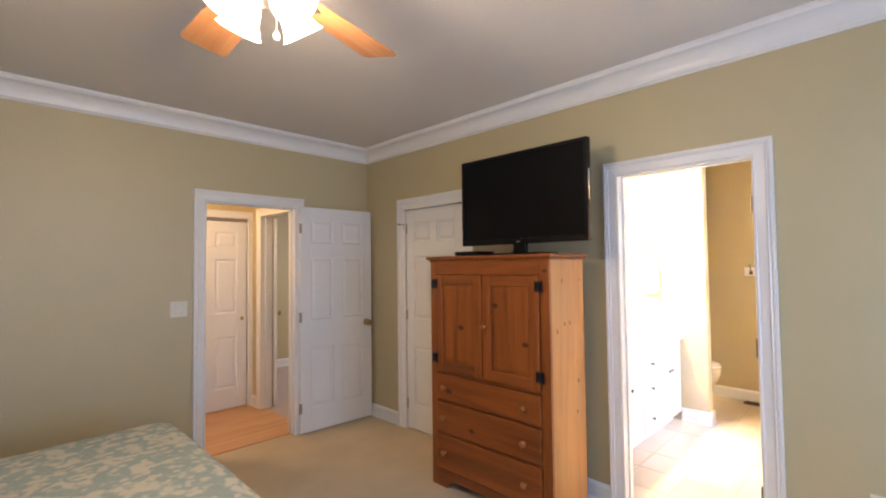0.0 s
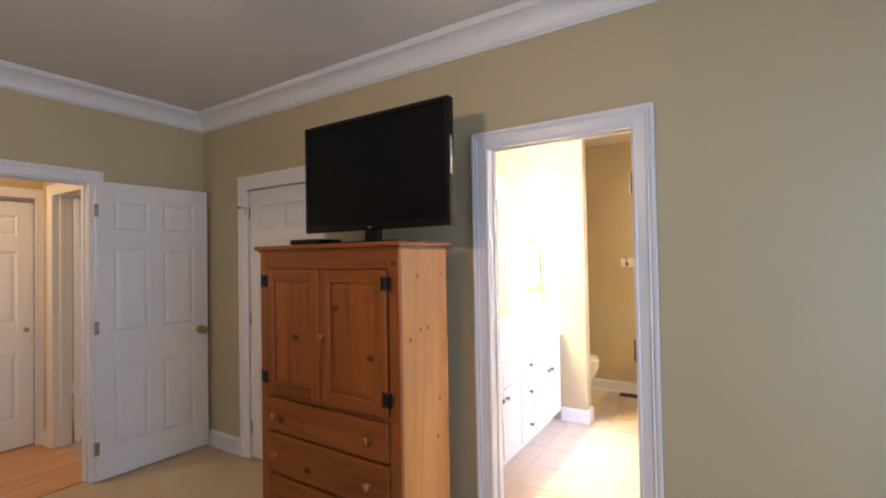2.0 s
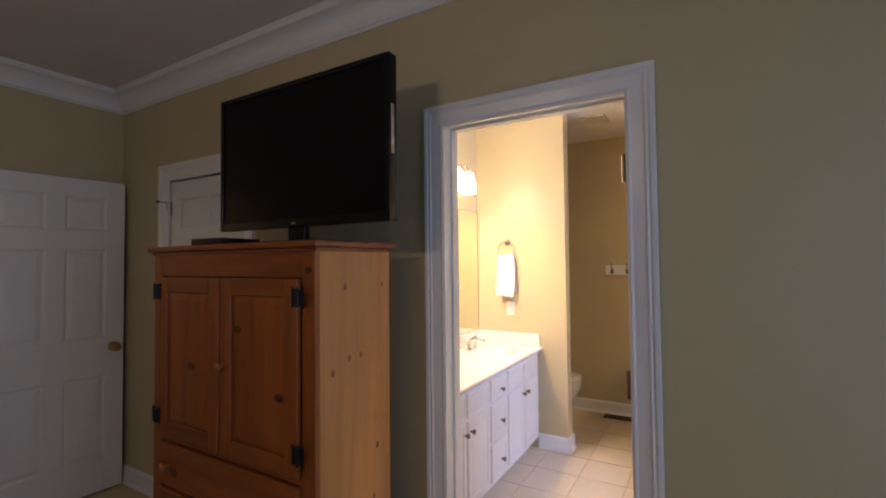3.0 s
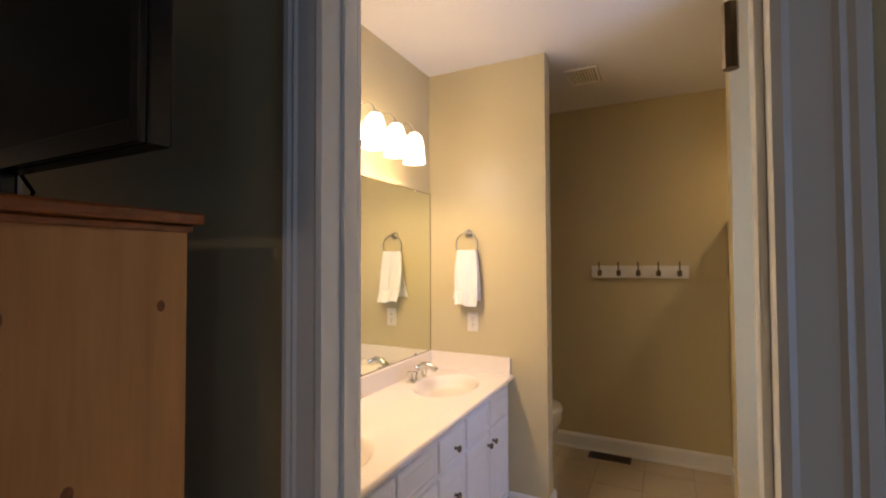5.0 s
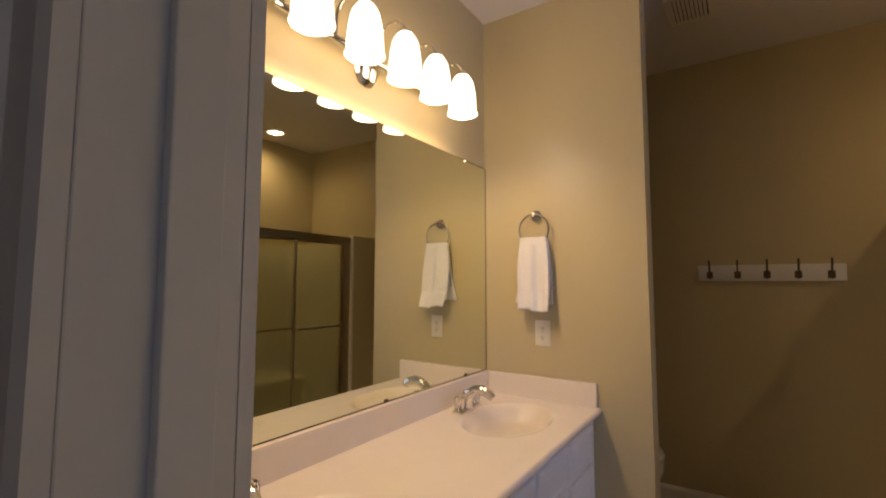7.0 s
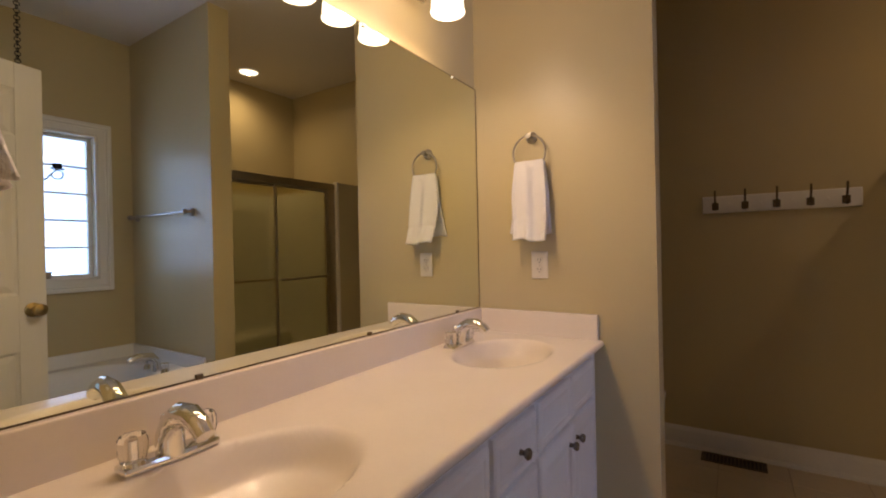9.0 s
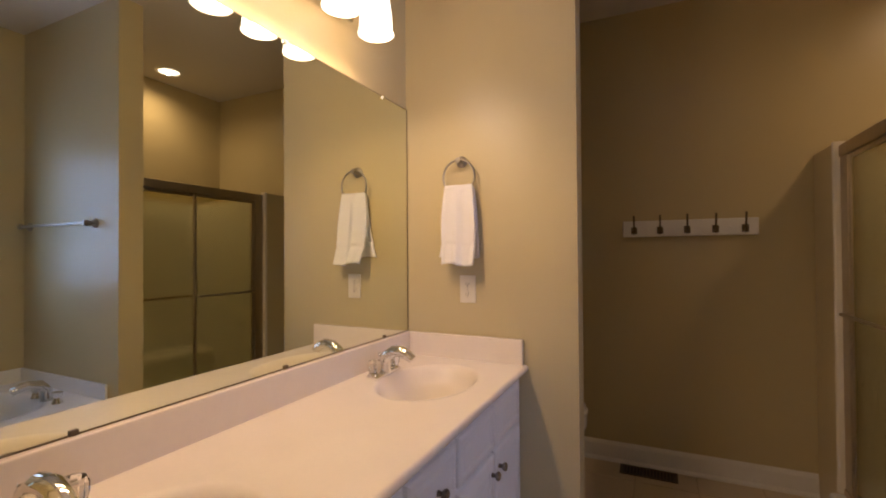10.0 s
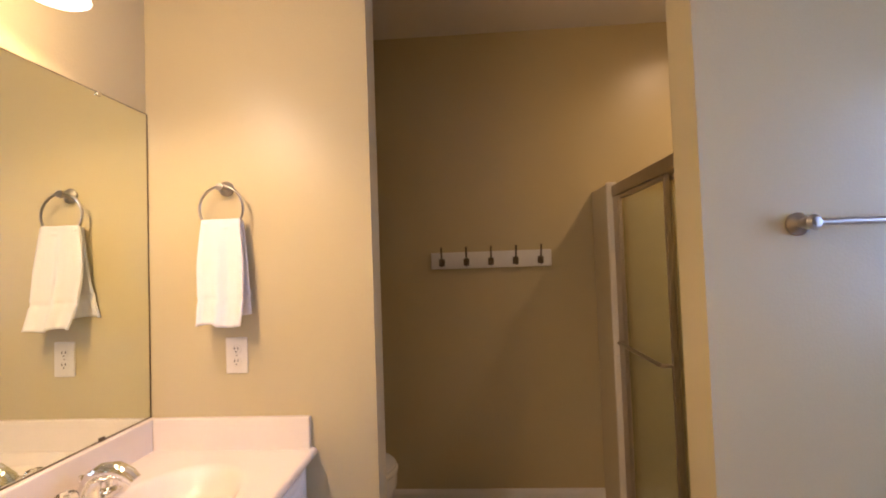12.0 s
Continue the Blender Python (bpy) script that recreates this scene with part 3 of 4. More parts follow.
# ---- bedroom things ----
def armoire():
    X0, X1, Y0, Y1 = 4.64, 5.03, 2.175, 3.125
    a = thing("armoire", pose(0, 0, 0), "honey pine armoire with two doors above three drawers", "armoire")
    # side panels: same pine, the light falling on them is put into the colour
    part("side_panel", boxes((X0 + 0.02, Y0, 0, X1, Y0 + 0.02, 1.535), bevel=0.002), PINE_LIT, a, "knotty pine side in a paler, lit tone")
    part("side_panel", boxes((X0 + 0.02, Y1 - 0.02, 0, X1, Y1, 1.535), bevel=0.002), PINE_LIT, a)
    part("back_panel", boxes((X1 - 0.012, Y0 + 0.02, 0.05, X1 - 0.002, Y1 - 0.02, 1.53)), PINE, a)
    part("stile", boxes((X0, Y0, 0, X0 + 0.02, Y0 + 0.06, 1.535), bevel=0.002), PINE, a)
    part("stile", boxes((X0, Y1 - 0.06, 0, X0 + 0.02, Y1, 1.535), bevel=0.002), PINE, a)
    for z0, z1 in ((1.435, 1.535), (0.765, 0.785), (0.578, 0.588), (0.362, 0.374)):
        part("rail", boxes((X0, Y0 + 0.06, z0, X0 + 0.02, Y1 - 0.06, z1), bevel=0.001), PINE_X, a)
    # plinth with bracket feet
    pts = [(Y0 + 0.06, 0.0), (Y0 + 0.14, 0.0), (Y0 + 0.16, 0.035), (Y0 + 0.21, 0.06), (Y1 - 0.21, 0.06), (Y1 - 0.16, 0.035), (Y1 - 0.14, 0.0), (Y1 - 0.06, 0.0), (Y1 - 0.06, 0.125), (Y0 + 0.06, 0.125)]
    part("plinth", sweep([[(x, y, z) for y, z in pts] for x in (X0, X0 + 0.02)]), PINE_X, a, "shaped pine plinth with bracket feet")
    bm = bmesh.new()
    box(bm, X0 - 0.023, Y0 - 0.025, 1.535, X1 + 0.017, Y1 + 0.025, 1.557, bevel=0.006)
    box(bm, X0 - 0.008, Y0 - 0.01, 1.522, X1 + 0.004, Y0 - 0.0005, 1.5345, bevel=0.003)
    box(bm, X0 - 0.008, Y0 - 0.01, 1.522, X0 - 0.0005, Y1 + 0.01, 1.5345, bevel=0.003)
    part("top", bm, PINE_X, a)
    for y0, y1, hy, ky in ((2.238, 2.645, 2.232, 2.618), (2.655, 3.062, 3.068, None)):
        z0, z1 = 0.788, 1.432
        s = 0.062
        d = part("door", boxes((X0 - 0.018, y0, z0, X0 - 0.001, y0 + s, z1), (X0 - 0.018, y1 - s, z0, X0 - 0.001, y1, z1), bevel=0.003), PINE, a)
        for r0 in (z0, z1 - s):
            part("door_rail", boxes((X0 - 0.018, y0 + s, r0, X0 - 0.001, y1 - s, r0 + s), bevel=0.003), PINE_X, d)
        rings = [[(x, y0 + s + i, z0 + s + i), (x, y1 - s - i, z0 + s + i), (x, y1 - s - i, z1 - s - i), (x, y0 + s + i, z1 - s - i)] for i, x in ((0, X0 - 0.002), (0, X0 - 0.008), (0.03, X0 - 0.014))]
        part("door_panel", sweep(rings), PINE, d)
        if ky:
            part("knob", lathe([(0.0, 0), (0.009, 0), (0.008, 0.012), (0.016, 0.02), (0.017, 0.028), (0.01, 0.034), (0, 0.035)], Matrix.Translation((X0 - 0.018, ky + 0.004, 1.113)) @ Matrix.Rotation(radians(-90), 4, "Y")), PINE_KNOB, d, "turned honey pine knob", True)
        for hz in (1.372, 0.867):
            h = part("hinge", tube([(X0 - 0.022, hy, hz - 0.032), (X0 - 0.022, hy, hz + 0.032)], 0.006, 8), BLACK_IRON, a, "black iron butterfly hinge", True)
            for sg in (-1, 1):
                part("hinge_leaf", sweep([[(x, hy + sg * 0.002, hz - 0.018), (x, hy + sg * 0.026, hz - 0.034), (x, hy + sg * 0.026, hz + 0.034), (x, hy + sg * 0.002, hz + 0.018)] for x in (X0 - 0.0225, X0 - 0.0185)]), BLACK_IRON, h)
    for z0, z1 in ((0.592, 0.761), (0.378, 0.574), (0.13, 0.358)):
        d = part("drawer", boxes((X0 - 0.016, 2.239, z0, X0 + 0.012, 3.061, z1), bevel=0.006), PINE_X, a)
        for ky in (2.345, 2.985):
            part("knob", lathe([(0.0, 0), (0.009, 0), (0.008, 0.012), (0.017, 0.02), (0.018, 0.028), (0.01, 0.035), (0, 0.036)], Matrix.Translation((X0 - 0.016, ky, (z0 + z1) / 2)) @ Matrix.Rotation(radians(-90), 4, "Y")), PINE_KNOB, d, "turned honey pine knob", True)
    # front knots
    for y, z, kr in ((2.831, 1.089, 0.015), (2.547, 1.248, 0.013), (2.33, 1.035, 0.013), (2.205, 1.46, 0.010), (2.946, 0.655, 0.016), (2.422, 1.385, 0.009), (2.44, 1.392, 0.008), (2.75, 0.44, 0.014)):
        part("knot", lathe([(0, 0), (kr * 1.35, 0), (kr, 0.0006), (0, 0.0009)], Matrix.Translation((X0 - (0.0141 if z > 0.79 else 0.016) if y > 2.235 else X0, y, z)) @ Matrix.Rotation(radians(-90), 4, "Y") @ Matrix.Diagonal((0.8, 1.25, 1, 1)), 12), KNOT_DARK, a, "dark knot in the pine")
    # side knots
    for y, z, r in ((4.78, 1.40, 0.012), (4.72, 1.115, 0.013), (4.80, 1.15, 0.011), (4.86, 1.152, 0.011), (4.95, 0.80, 0.012), (4.93, 0.62, 0.01), (4.985, 1.40, 0.009)):
        part("knot", lathe([(0, 0), (r * 0.75, 0), (r * 0.6, 0.0008), (0, 0.0011)], Matrix.Translation((y, Y0, z)) @ Matrix.Rotation(radians(90), 4, "X") @ Matrix.Diagonal((1, 1.4, 1, 1)), 12), KNOT, a, "dark knot in the pine")


KNOT_DARK = mat("reddish dark knot", (0.075, 0.018, 0.004), 0.45, var=0.5, scale=50)
KNOT = mat("dark knot", (0.21, 0.07, 0.02), 0.5, var=0.4, scale=60)
armoire()


def television():
    t = thing("television", pose(4.89, 2.545, 1.557), "black flat screen television on a low stand", "television")
    w, z0, z1 = 0.49, 0.075, 0.682
    part("casing", boxes((-0.001, -w, z0, 0.035, w, z1), (0.035, -0.3, z0 + 0.06, 0.07, 0.3, z1 - 0.1), bevel=0.004), TVBLACK, t)
    part("bezel", boxes((-0.012, -w, z0, -0.0015, -w + 0.022, z1), (-0.012, w - 0.022, z0, -0.0015, w, z1), (-0.012, -w + 0.022, z1 - 0.022, -0.0015, w - 0.022, z1), (-0.012, -w + 0.022, z0, -0.0015, w - 0.022, z0 + 0.034), bevel=0.002), TVBLACK, t)
    part("screen", boxes((-0.006, -w + 0.0225, z0 + 0.0345, -0.002, w - 0.0225, z1 - 0.0225)), SCREEN, t, "dark switched-off screen")
    part("badge", boxes((-0.0135, -0.012, z0 + 0.01, -0.0125, 0.012, z0 + 0.018)), NICKEL, t)
    # highlight on the right edge, built as a short chrome strip
    part("edge_glint", boxes((-0.004, -w - 0.004, z0 + 0.24, 0.012, -w - 0.0005, z0 + 0.42), bevel=0.0015), CHROME, t, "chrome strip standing for the glint on the edge")
    part("neck", boxes((0.0, -0.05, 0.014, 0.03, 0.05, z0 + 0.02), bevel=0.006), TVBLACK, t)
    part("base", boxes((-0.10, -0.22, 0.0, 0.12, 0.22, 0.015), bevel=0.006), TVBLACK, t)


television()
cb = thing("cable_box", pose(4.77, 2.83, 1.557), "small black cable box on the armoire", "cable box")
part("body", boxes((-0.09, -0.10, 0.004, 0.09, 0.10, 0.03), bevel=0.003), TVBLACK, cb)
for fx in (-0.07, 0.07):
    for fy in (-0.08, 0.08):
        part("foot", lathe([(0, 0), (0.01, 0), (0.01, 0.005), (0, 0.005)], Matrix.Translation((fx, fy, 0)), 10), DARKSLOT, cb)
wire = solid("television_cable", tube([(4.93, 2.60, 1.70), (4.99, 2.62, 1.62), (5.0, 2.70, 1.566), (4.93, 2.78, 1.562), (4.862, 2.82, 1.568)], 0.004, 8), TVBLACK, "thin black cable behind the television", "cable", smooth=True)


def ceiling_fan():
    f = thing("ceiling_fan", pose(FAN_X, FAN_Y, 0), "ceiling fan with oak blades and lit glass shades", "ceiling fan")
    part("canopy", lathe([(0, TOP), (0.07, TOP), (0.068, TOP - 0.02), (0.03, TOP - 0.055), (0.016, TOP - 0.06), (0, TOP - 0.06)]), NICKEL, f, "", True)
    part("downrod", tube([(0, 0, TOP - 0.055), (0, 0, 2.52)], 0.012), NICKEL, f, "", True)
    part("motor", lathe([(0, 2.54), (0.05, 2.535), (0.10, 2.51), (0.115, 2.48), (0.115, 2.44), (0.09, 2.42), (0.05, 2.41), (0, 2.41)], seg=32), NICKEL, f, "", True)
    part("light_fitter", lathe([(0, 2.41), (0.06, 2.41), (0.065, 2.385), (0.05, 2.35), (0.02, 2.335), (0, 2.33)]), NICKEL, f, "", True)
    for k in range(5):
        rot = Matrix.Rotation(radians(17 + 72 * k), 4, "Z") @ Matrix.Translation((0, 0, 2.43))
        tilt = rot @ Matrix.Rotation(radians(11), 4, "X")
        rings = []
        for x, h in ((0.17, 0.055), (0.19, 0.068), (0.40, 0.082), (0.60, 0.090), (0.622, 0.088), (0.634, 0.074)):
            rings.append([(x, -h, -0.003), (x, h, -0.003), (x, h, 0.003), (x, -h, 0.003)])
        b = part("blade", sweep(rings), BLADE, f, "light oak fan blade")
        b.matrix_local = tilt
        i = part("blade_iron", sweep([[(x, -h, -0.009), (x, h, -0.009), (x, h, -0.0035), (x, -h, -0.0035)] for x, h in ((0.09, 0.012), (0.15, 0.014), (0.19, 0.035), (0.23, 0.02))]), NICKEL, b, "dark metal blade iron")
    for a in (10, 100, 190, 280):
        rot = Matrix.Rotation(radians(a), 4, "Z")
        m = rot @ Matrix.Translation((0.075, 0, 2.393)) @ Matrix.Rotation(radians(-38), 4, "Y")
        s = part("lamp_shade", lathe([(0.022, 0), (0.03, -0.012), (0.045, -0.04), (0.052, -0.075), (0.06, -0.1), (0.075, -0.12), (0.072, -0.121), (0.057, -0.1), (0.049, -0.075), (0.042, -0.04), (0.027, -0.013), (0.02, -0.002)], m), FAN_SHADE_ON, f, "frosted glass bell shade, lit", True)
        s.visible_shadow = False
        part("shade_holder", lathe([(0, 0.03), (0.02, 0.03), (0.026, 0.0), (0.02, -0.002), (0, -0.002)], m), NICKEL, f, "", True)
    for dx, dy, z in ((0.03, -0.02, 2.255), (-0.012, 0.03, 2.265)):
        c = part("pull_chain", tube([(dx, dy, 2.34), (dx, dy, z)], 0.0015, 6), BRASS, f)
        part("chain_fob", lathe([(0, -0.035), (0.008, -0.03), (0.011, -0.015), (0.004, 0.0), (0, 0)], Matrix.Translation((dx, dy, z))), LINEN, c, "small white pull", True)


ceiling_fan()


def bed():
    x0, x1, y0, y1 = 1.14, 3.22, 2.20, 3.86
    b = thing("bed", pose(0, 0, 0), "bed with a blue-green floral quilt reaching the floor", "bed")
    part("mattress", boxes((x0 + 0.06, y0 + 0.05, 0.30, x1 - 0.06, y1 - 0.05, 0.56), bevel=0.05), LINEN, b)
    part("box_spring", boxes((x0 + 0.06, y0 + 0.06, 0.12, x1 - 0.07, y1 - 0.06, 0.298), bevel=0.02), LINEN, b)
    for lx in (x0 + 0.15, x1 - 0.18):
        for ly in (y0 + 0.15, y1 - 0.15):
            part("leg", lathe([(0, 0), (0.025, 0), (0.03, 0.12), (0, 0.12)], Matrix.Translation((lx, ly, 0)), 12), PINE, b)
    part("headboard", boxes((RW + 0.003, y0 - 0.03, 0, RW + 0.04, y1 + 0.03, 1.15), bevel=0.012), PINE, b)
    # quilt: a draped sheet with soft rounded edges
    bm = bmesh.new()
    N = 64
    cx, cy, hx, hy, drop = (x0 + 0.03 + x1) / 2, (y0 + y1) / 2, (x1 - x0 - 0.03) / 2, (y1 - y0) / 2, 0.5
    grid = []
    for i in range(N + 1):
        row = []
        for j in range(N + 1):
            u, v = (2 * i / N - 1) * (hx + drop), (2 * j / N - 1) * (hy + drop)
            ex, ey = max(0, abs(u) - hx + 0.08), max(0, abs(v) - hy + 0.08)
            e = math.hypot(ex, ey)
            R = 0.09
            if e < 1e-6:
                px, py, dz = abs(u), abs(v), 0.0
            else:
                th = min(e / R, math.pi / 2)
                out = R * math.sin(th)
                dz = R * (1 - math.cos(th)) + max(0, e - R * math.pi / 2)
                px, py = min(abs(u), hx - 0.08) + out * ex / e, min(abs(v), hy - 0.08) + out * ey / e
                fl = min(1.0, max(0, dz - 0.1) / 0.4)
                wav = 0.018 * fl * math.sin(9 * (u if ey > ex else v) + 1)
                px, py = px + (wav + 0.03 * fl) * (ex / e), py + (wav + 0.03 * fl) * (ey / e)
            nz = 0.010 * noise.noise((u * 4, v * 4, 0)) + 0.006 * noise.noise((u * 13, v * 13, 3)) - 0.02 * (abs(v) / hy) ** 4
            z = max(0.02, 0.645 + nz - dz)
            row.append(bm.verts.new((cx + math.copysign(px, u), cy + math.copysign(py, v), z)))
        grid.append(row)
    for i in range(N):
        for j in range(N):
            bm.faces.new((grid[i][j], grid[i + 1][j], grid[i + 1][j + 1], grid[i][j + 1]))
    q = part("quilt", bm, QUILT, b, "blue-green quilt with cream flowers", True)
    sol = q.modifiers.new("thickness", "SOLIDIFY")
    sol.thickness = 0.012


bed()


def plate(name, m, label, category, kind_of):
    """A wall plate in local x (width), z (height), standing off towards -y."""
    p = thing(name, m, label, category)
    wide = 0.116 if kind_of == "double_switch" else 0.072
    part("cover", boxes((-wide / 2, -0.006, -0.058, wide / 2, -0.0005, 0.058), bevel=0.0025), PLASTIC, p)
    if kind_of == "outlet":
        for z in (-0.02, 0.02):
            r = part("receptacle", lathe([(0, 0), (0.0165, 0), (0.016, 0.002), (0, 0.002)], Matrix.Translation((0, -0.006, z)) @ Matrix.Rotation(radians(90), 4, "X"), 20), PLASTIC, p)
            for x in (-0.006, 0.006):
                part("slot", boxes((x - 0.0012, -0.0088, z - 0.001, x + 0.0012, -0.0081, z + 0.008)), DARKSLOT, r)
            part("slot", lathe([(0, 0), (0.0025, 0), (0.0025, 0.0008), (0, 0.0008)], Matrix.Translation((0, -0.008, z - 0.008)) @ Matrix.Rotation(radians(90), 4, "X"), 10), DARKSLOT, r)
    else:
        for x in (-0.023, 0.023):
            part("toggle", boxes((x - 0.005, -0.017, -0.006, x + 0.005, -0.006, 0.012), bevel=0.0015), PLASTIC, p)
    for x in ((-0.023, 0.023) if kind_of == "double_switch" else (0,)):
        for z in ((-0.03, 0.03) if kind_of == "double_switch" else (0,)):
            part("screw", lathe([(0, 0), (0.003, 0), (0.0025, 0.001), (0, 0.001)], Matrix.Translation((x, -0.006, z)) @ Matrix.Rotation(radians(90), 4, "X"), 8), STEEL, p)
    return p


plate("light_switch", pose(3.459, RN, 1.19), "ivory double light switch beside the door", "light switch", "double_switch")
plate("wall_outlet", pose(RE, 0.89, 0.42, 0, 0, -90), "ivory wall outlet above the carpet", "outlet", "outlet")
plate("wall_outlet", pose(7.10, 2.495, 1.098, 0, 0, -90), "ivory wall outlet below the hand towel", "outlet", "outlet")

# ---- bathroom things ----
CF = 2.275                                    # cabinet face


def front(name, parent, x0, x1, z0, z1, knob_at=None):
    """A raised-panel door or drawer front."""
    y = CF - 0.018
    rings = [[(x0 + i, yy, z0 + i), (x1 - i, yy, z0 + i), (x1 - i, yy, z1 - i), (x0 + i, yy, z1 - i)] for i, yy in ((0, CF - 0.0005), (0, y + 0.006), (0.006, y + 0.001), (0.014, y), (0.042 if z1 - z0 > 0.2 else 0.02, y), (0.048 if z1 - z0 > 0.2 else 0.026, y + 0.005), (0.068 if z1 - z0 > 0.2 else 0.036, y + 0.001))]
    d = part(name, sweep(rings), CABINET, parent)
    if knob_at:
        part("knob", lathe([(0, 0), (0.008, 0), (0.006, 0.01), (0.013, 0.016), (0.015, 0.022), (0.012, 0.027), (0, 0.028)], Matrix.Translation((knob_at[0], y, knob_at[1])) @ Matrix.Rotation(radians(90), 4, "X"), 16), KNOBM, d, "round dark nickel cabinet knob", True)
    return d


def vanity_unit(x0, x1, kind_of):
    v = thing("vanity_cabinet", pose(0, 0, 0), "white raised-panel vanity cabinet with dark nickel knobs" if kind_of == "sink" else "white vanity drawer stack with dark nickel knobs", "cabinet", "vanity cabinets")
    part("body", boxes((x0, CF, 0.09, x1, CF + 0.02, 0.768), (x0, CF + 0.02, 0.09, x0 + 0.016, 2.78, 0.768), (x1 - 0.016, CF + 0.02, 0.09, x1, 2.78, 0.768), (x0 + 0.016, CF + 0.02, 0.09, x1 - 0.016, 2.78, 0.105)), CABINET, v)
    part("toe_kick", boxes((x0, CF + 0.07, 0.0, x1, CF + 0.085, 0.0895)), CABINET, v)
    if kind_of == "drawers":
        for z0, z1 in ((0.605, 0.742), (0.362, 0.587), (0.115, 0.344)):
            front("drawer", v, x0 + 0.012, x1 - 0.012, z0, z1, ((x0 + x1) / 2 + 0.01, (z0 + z1) / 2 - 0.01))
    else:
        xm = (x0 + x1) / 2
        for a, b, k in ((x0 + 0.012, xm - 0.008, -1), (xm + 0.008, x1 - 0.012, 1)):
            front("false_drawer", v, a, b, 0.605, 0.742)
            front("door", v, a, b, 0.115, 0.587, (b - 0.028 if k < 0 else a + 0.028, 0.53))


vanity_unit(5.53, 6.16, "sink")
vanity_unit(6.1602, 6.4398, "drawers")
vanity_unit(6.44, 7.05, "sink")
solid("cabinet_filler", boxes((7.0502, CF, 0.09, 7.098, CF + 0.02, 0.768)), CABINET, "white filler strip beside the vanity", "filler", "structure")
solid("cabinet_filler", boxes((BW + 0.026, CF, 0.09, 5.5298, CF + 0.02, 0.768)), CABINET, "white filler strip beside the vanity", "filler", "structure")
BASINS = ((5.715, 2.495), (6.745, 2.505))


def vanity_top():
    t = thing("countertop", pose(0, 0, 0), "cream cultured marble vanity top with two moulded basins", "countertop")
    x0, x1, y0, y1, zt = BW + 0.002, 7.098, 2.25, 2.79, 0.80
    bm = bmesh.new()
    nx, ny = 180, 54
    g = []
    for i in range(nx + 1):
        row = []
        for j in range(ny + 1):
            x, y = x0 + (x1 - x0) * i / nx, y0 + (y1 - y0) * j / ny
            z = zt
            for cx, cy in BASINS:
                r = math.hypot((x - cx) / 0.215, (y - cy) / 0.155)
                if r < 1.1:
                    k = 1.1 - r
                    z = zt - 0.115 * (0.55 * min(1.0, k) ** 2 * (3 - 2 * min(1.0, k)) + 0.45 * min(1.0, k / 0.3) ** 2 * (3 - 2 * min(1.0, k / 0.3)))
            row.append(bm.verts.new((x, y, z)))
        g.append(row)
    for i in range(nx):
        for j in range(ny):
            bm.faces.new((g[i][j], g[i + 1][j], g[i + 1][j + 1], g[i][j + 1]))
    part("worktop", bm, MARBLE, t, "", True)
    bm = bmesh.new()
    tube([(x0, y0, zt - 0.014), (x1, y0, zt - 0.014)], 0.0142, 12, bm)
    part("front_edge", bm, MARBLE, t, "", True)
    part("underside", boxes((x0, y0 + 0.002, 0.7685, x1, CF + 0.03, 0.775)), MARBLE, t)
    part("back_splash", boxes((x0, 2.772, zt - 0.003, x1, 2.794, 0.902), bevel=0.004), MARBLE, t)
    part("side_splash", boxes((7.078, y0 + 0.004, zt - 0.003, 7.0985, 2.7715, 0.902), bevel=0.004), MARBLE, t)
    for cx, cy in BASINS:
        part("drain", lathe([(0, 0.003), (0.012, 0.003), (0.018, 0.001), (0.022, -0.001), (0, -0.001)], Matrix.Translation((cx, cy, zt - 0.1135))), CHROME, t, "chrome drain", True)


vanity_top()


def faucet(x, y):
    f = thing("faucet", pose(x, y, 0.80), "chrome arched basin faucet with clear acrylic handles", "faucet", "basin faucets")
    part("base_plate", boxes((-0.085, -0.024, 0.0, 0.085, 0.024, 0.018), bevel=0.008), CHROME, f, "", True)
    sp = [(0, 0.0, 0.01), (0, 0.0, 0.045), (0, -0.012, 0.072), (0, -0.04, 0.09), (0, -0.075, 0.093), (0, -0.105, 0.08), (0, -0.12, 0.066)]
    part("spout", tube(sp, [0.026, 0.024, 0.022, 0.021, 0.02, 0.018, 0.016], 14), CHROME, f, "", True)
    part("lift_rod", lathe([(0, 0), (0.003, 0), (0.003, 0.05), (0.007, 0.055), (0.006, 0.064), (0, 0.066)], Matrix.Translation((0, 0.02, 0.015)), 10), CHROME, f, "", True)
    for s in (-1, 1):
        h = part("handle", lathe([(0, 0.018), (0.015, 0.018), (0.02, 0.024), (0.024, 0.04), (0.024, 0.058), (0.02, 0.066), (0, 0.067)], Matrix.Translation((s * 0.062, 0, 0)), 10), CLEAR, f, "clear faceted acrylic handle")
        part("handle_base", lathe([(0, 0.016), (0.023, 0.016), (0.02, 0.022), (0.007, 0.025), (0.006, 0.055), (0, 0.055)], Matrix.Translation((s * 0.062, 0, 0)), 16), CHROME, h, "", True)


for fx, fy in ((5.687, 2.683), (6.741, 2.688)):
    faucet(fx, fy)

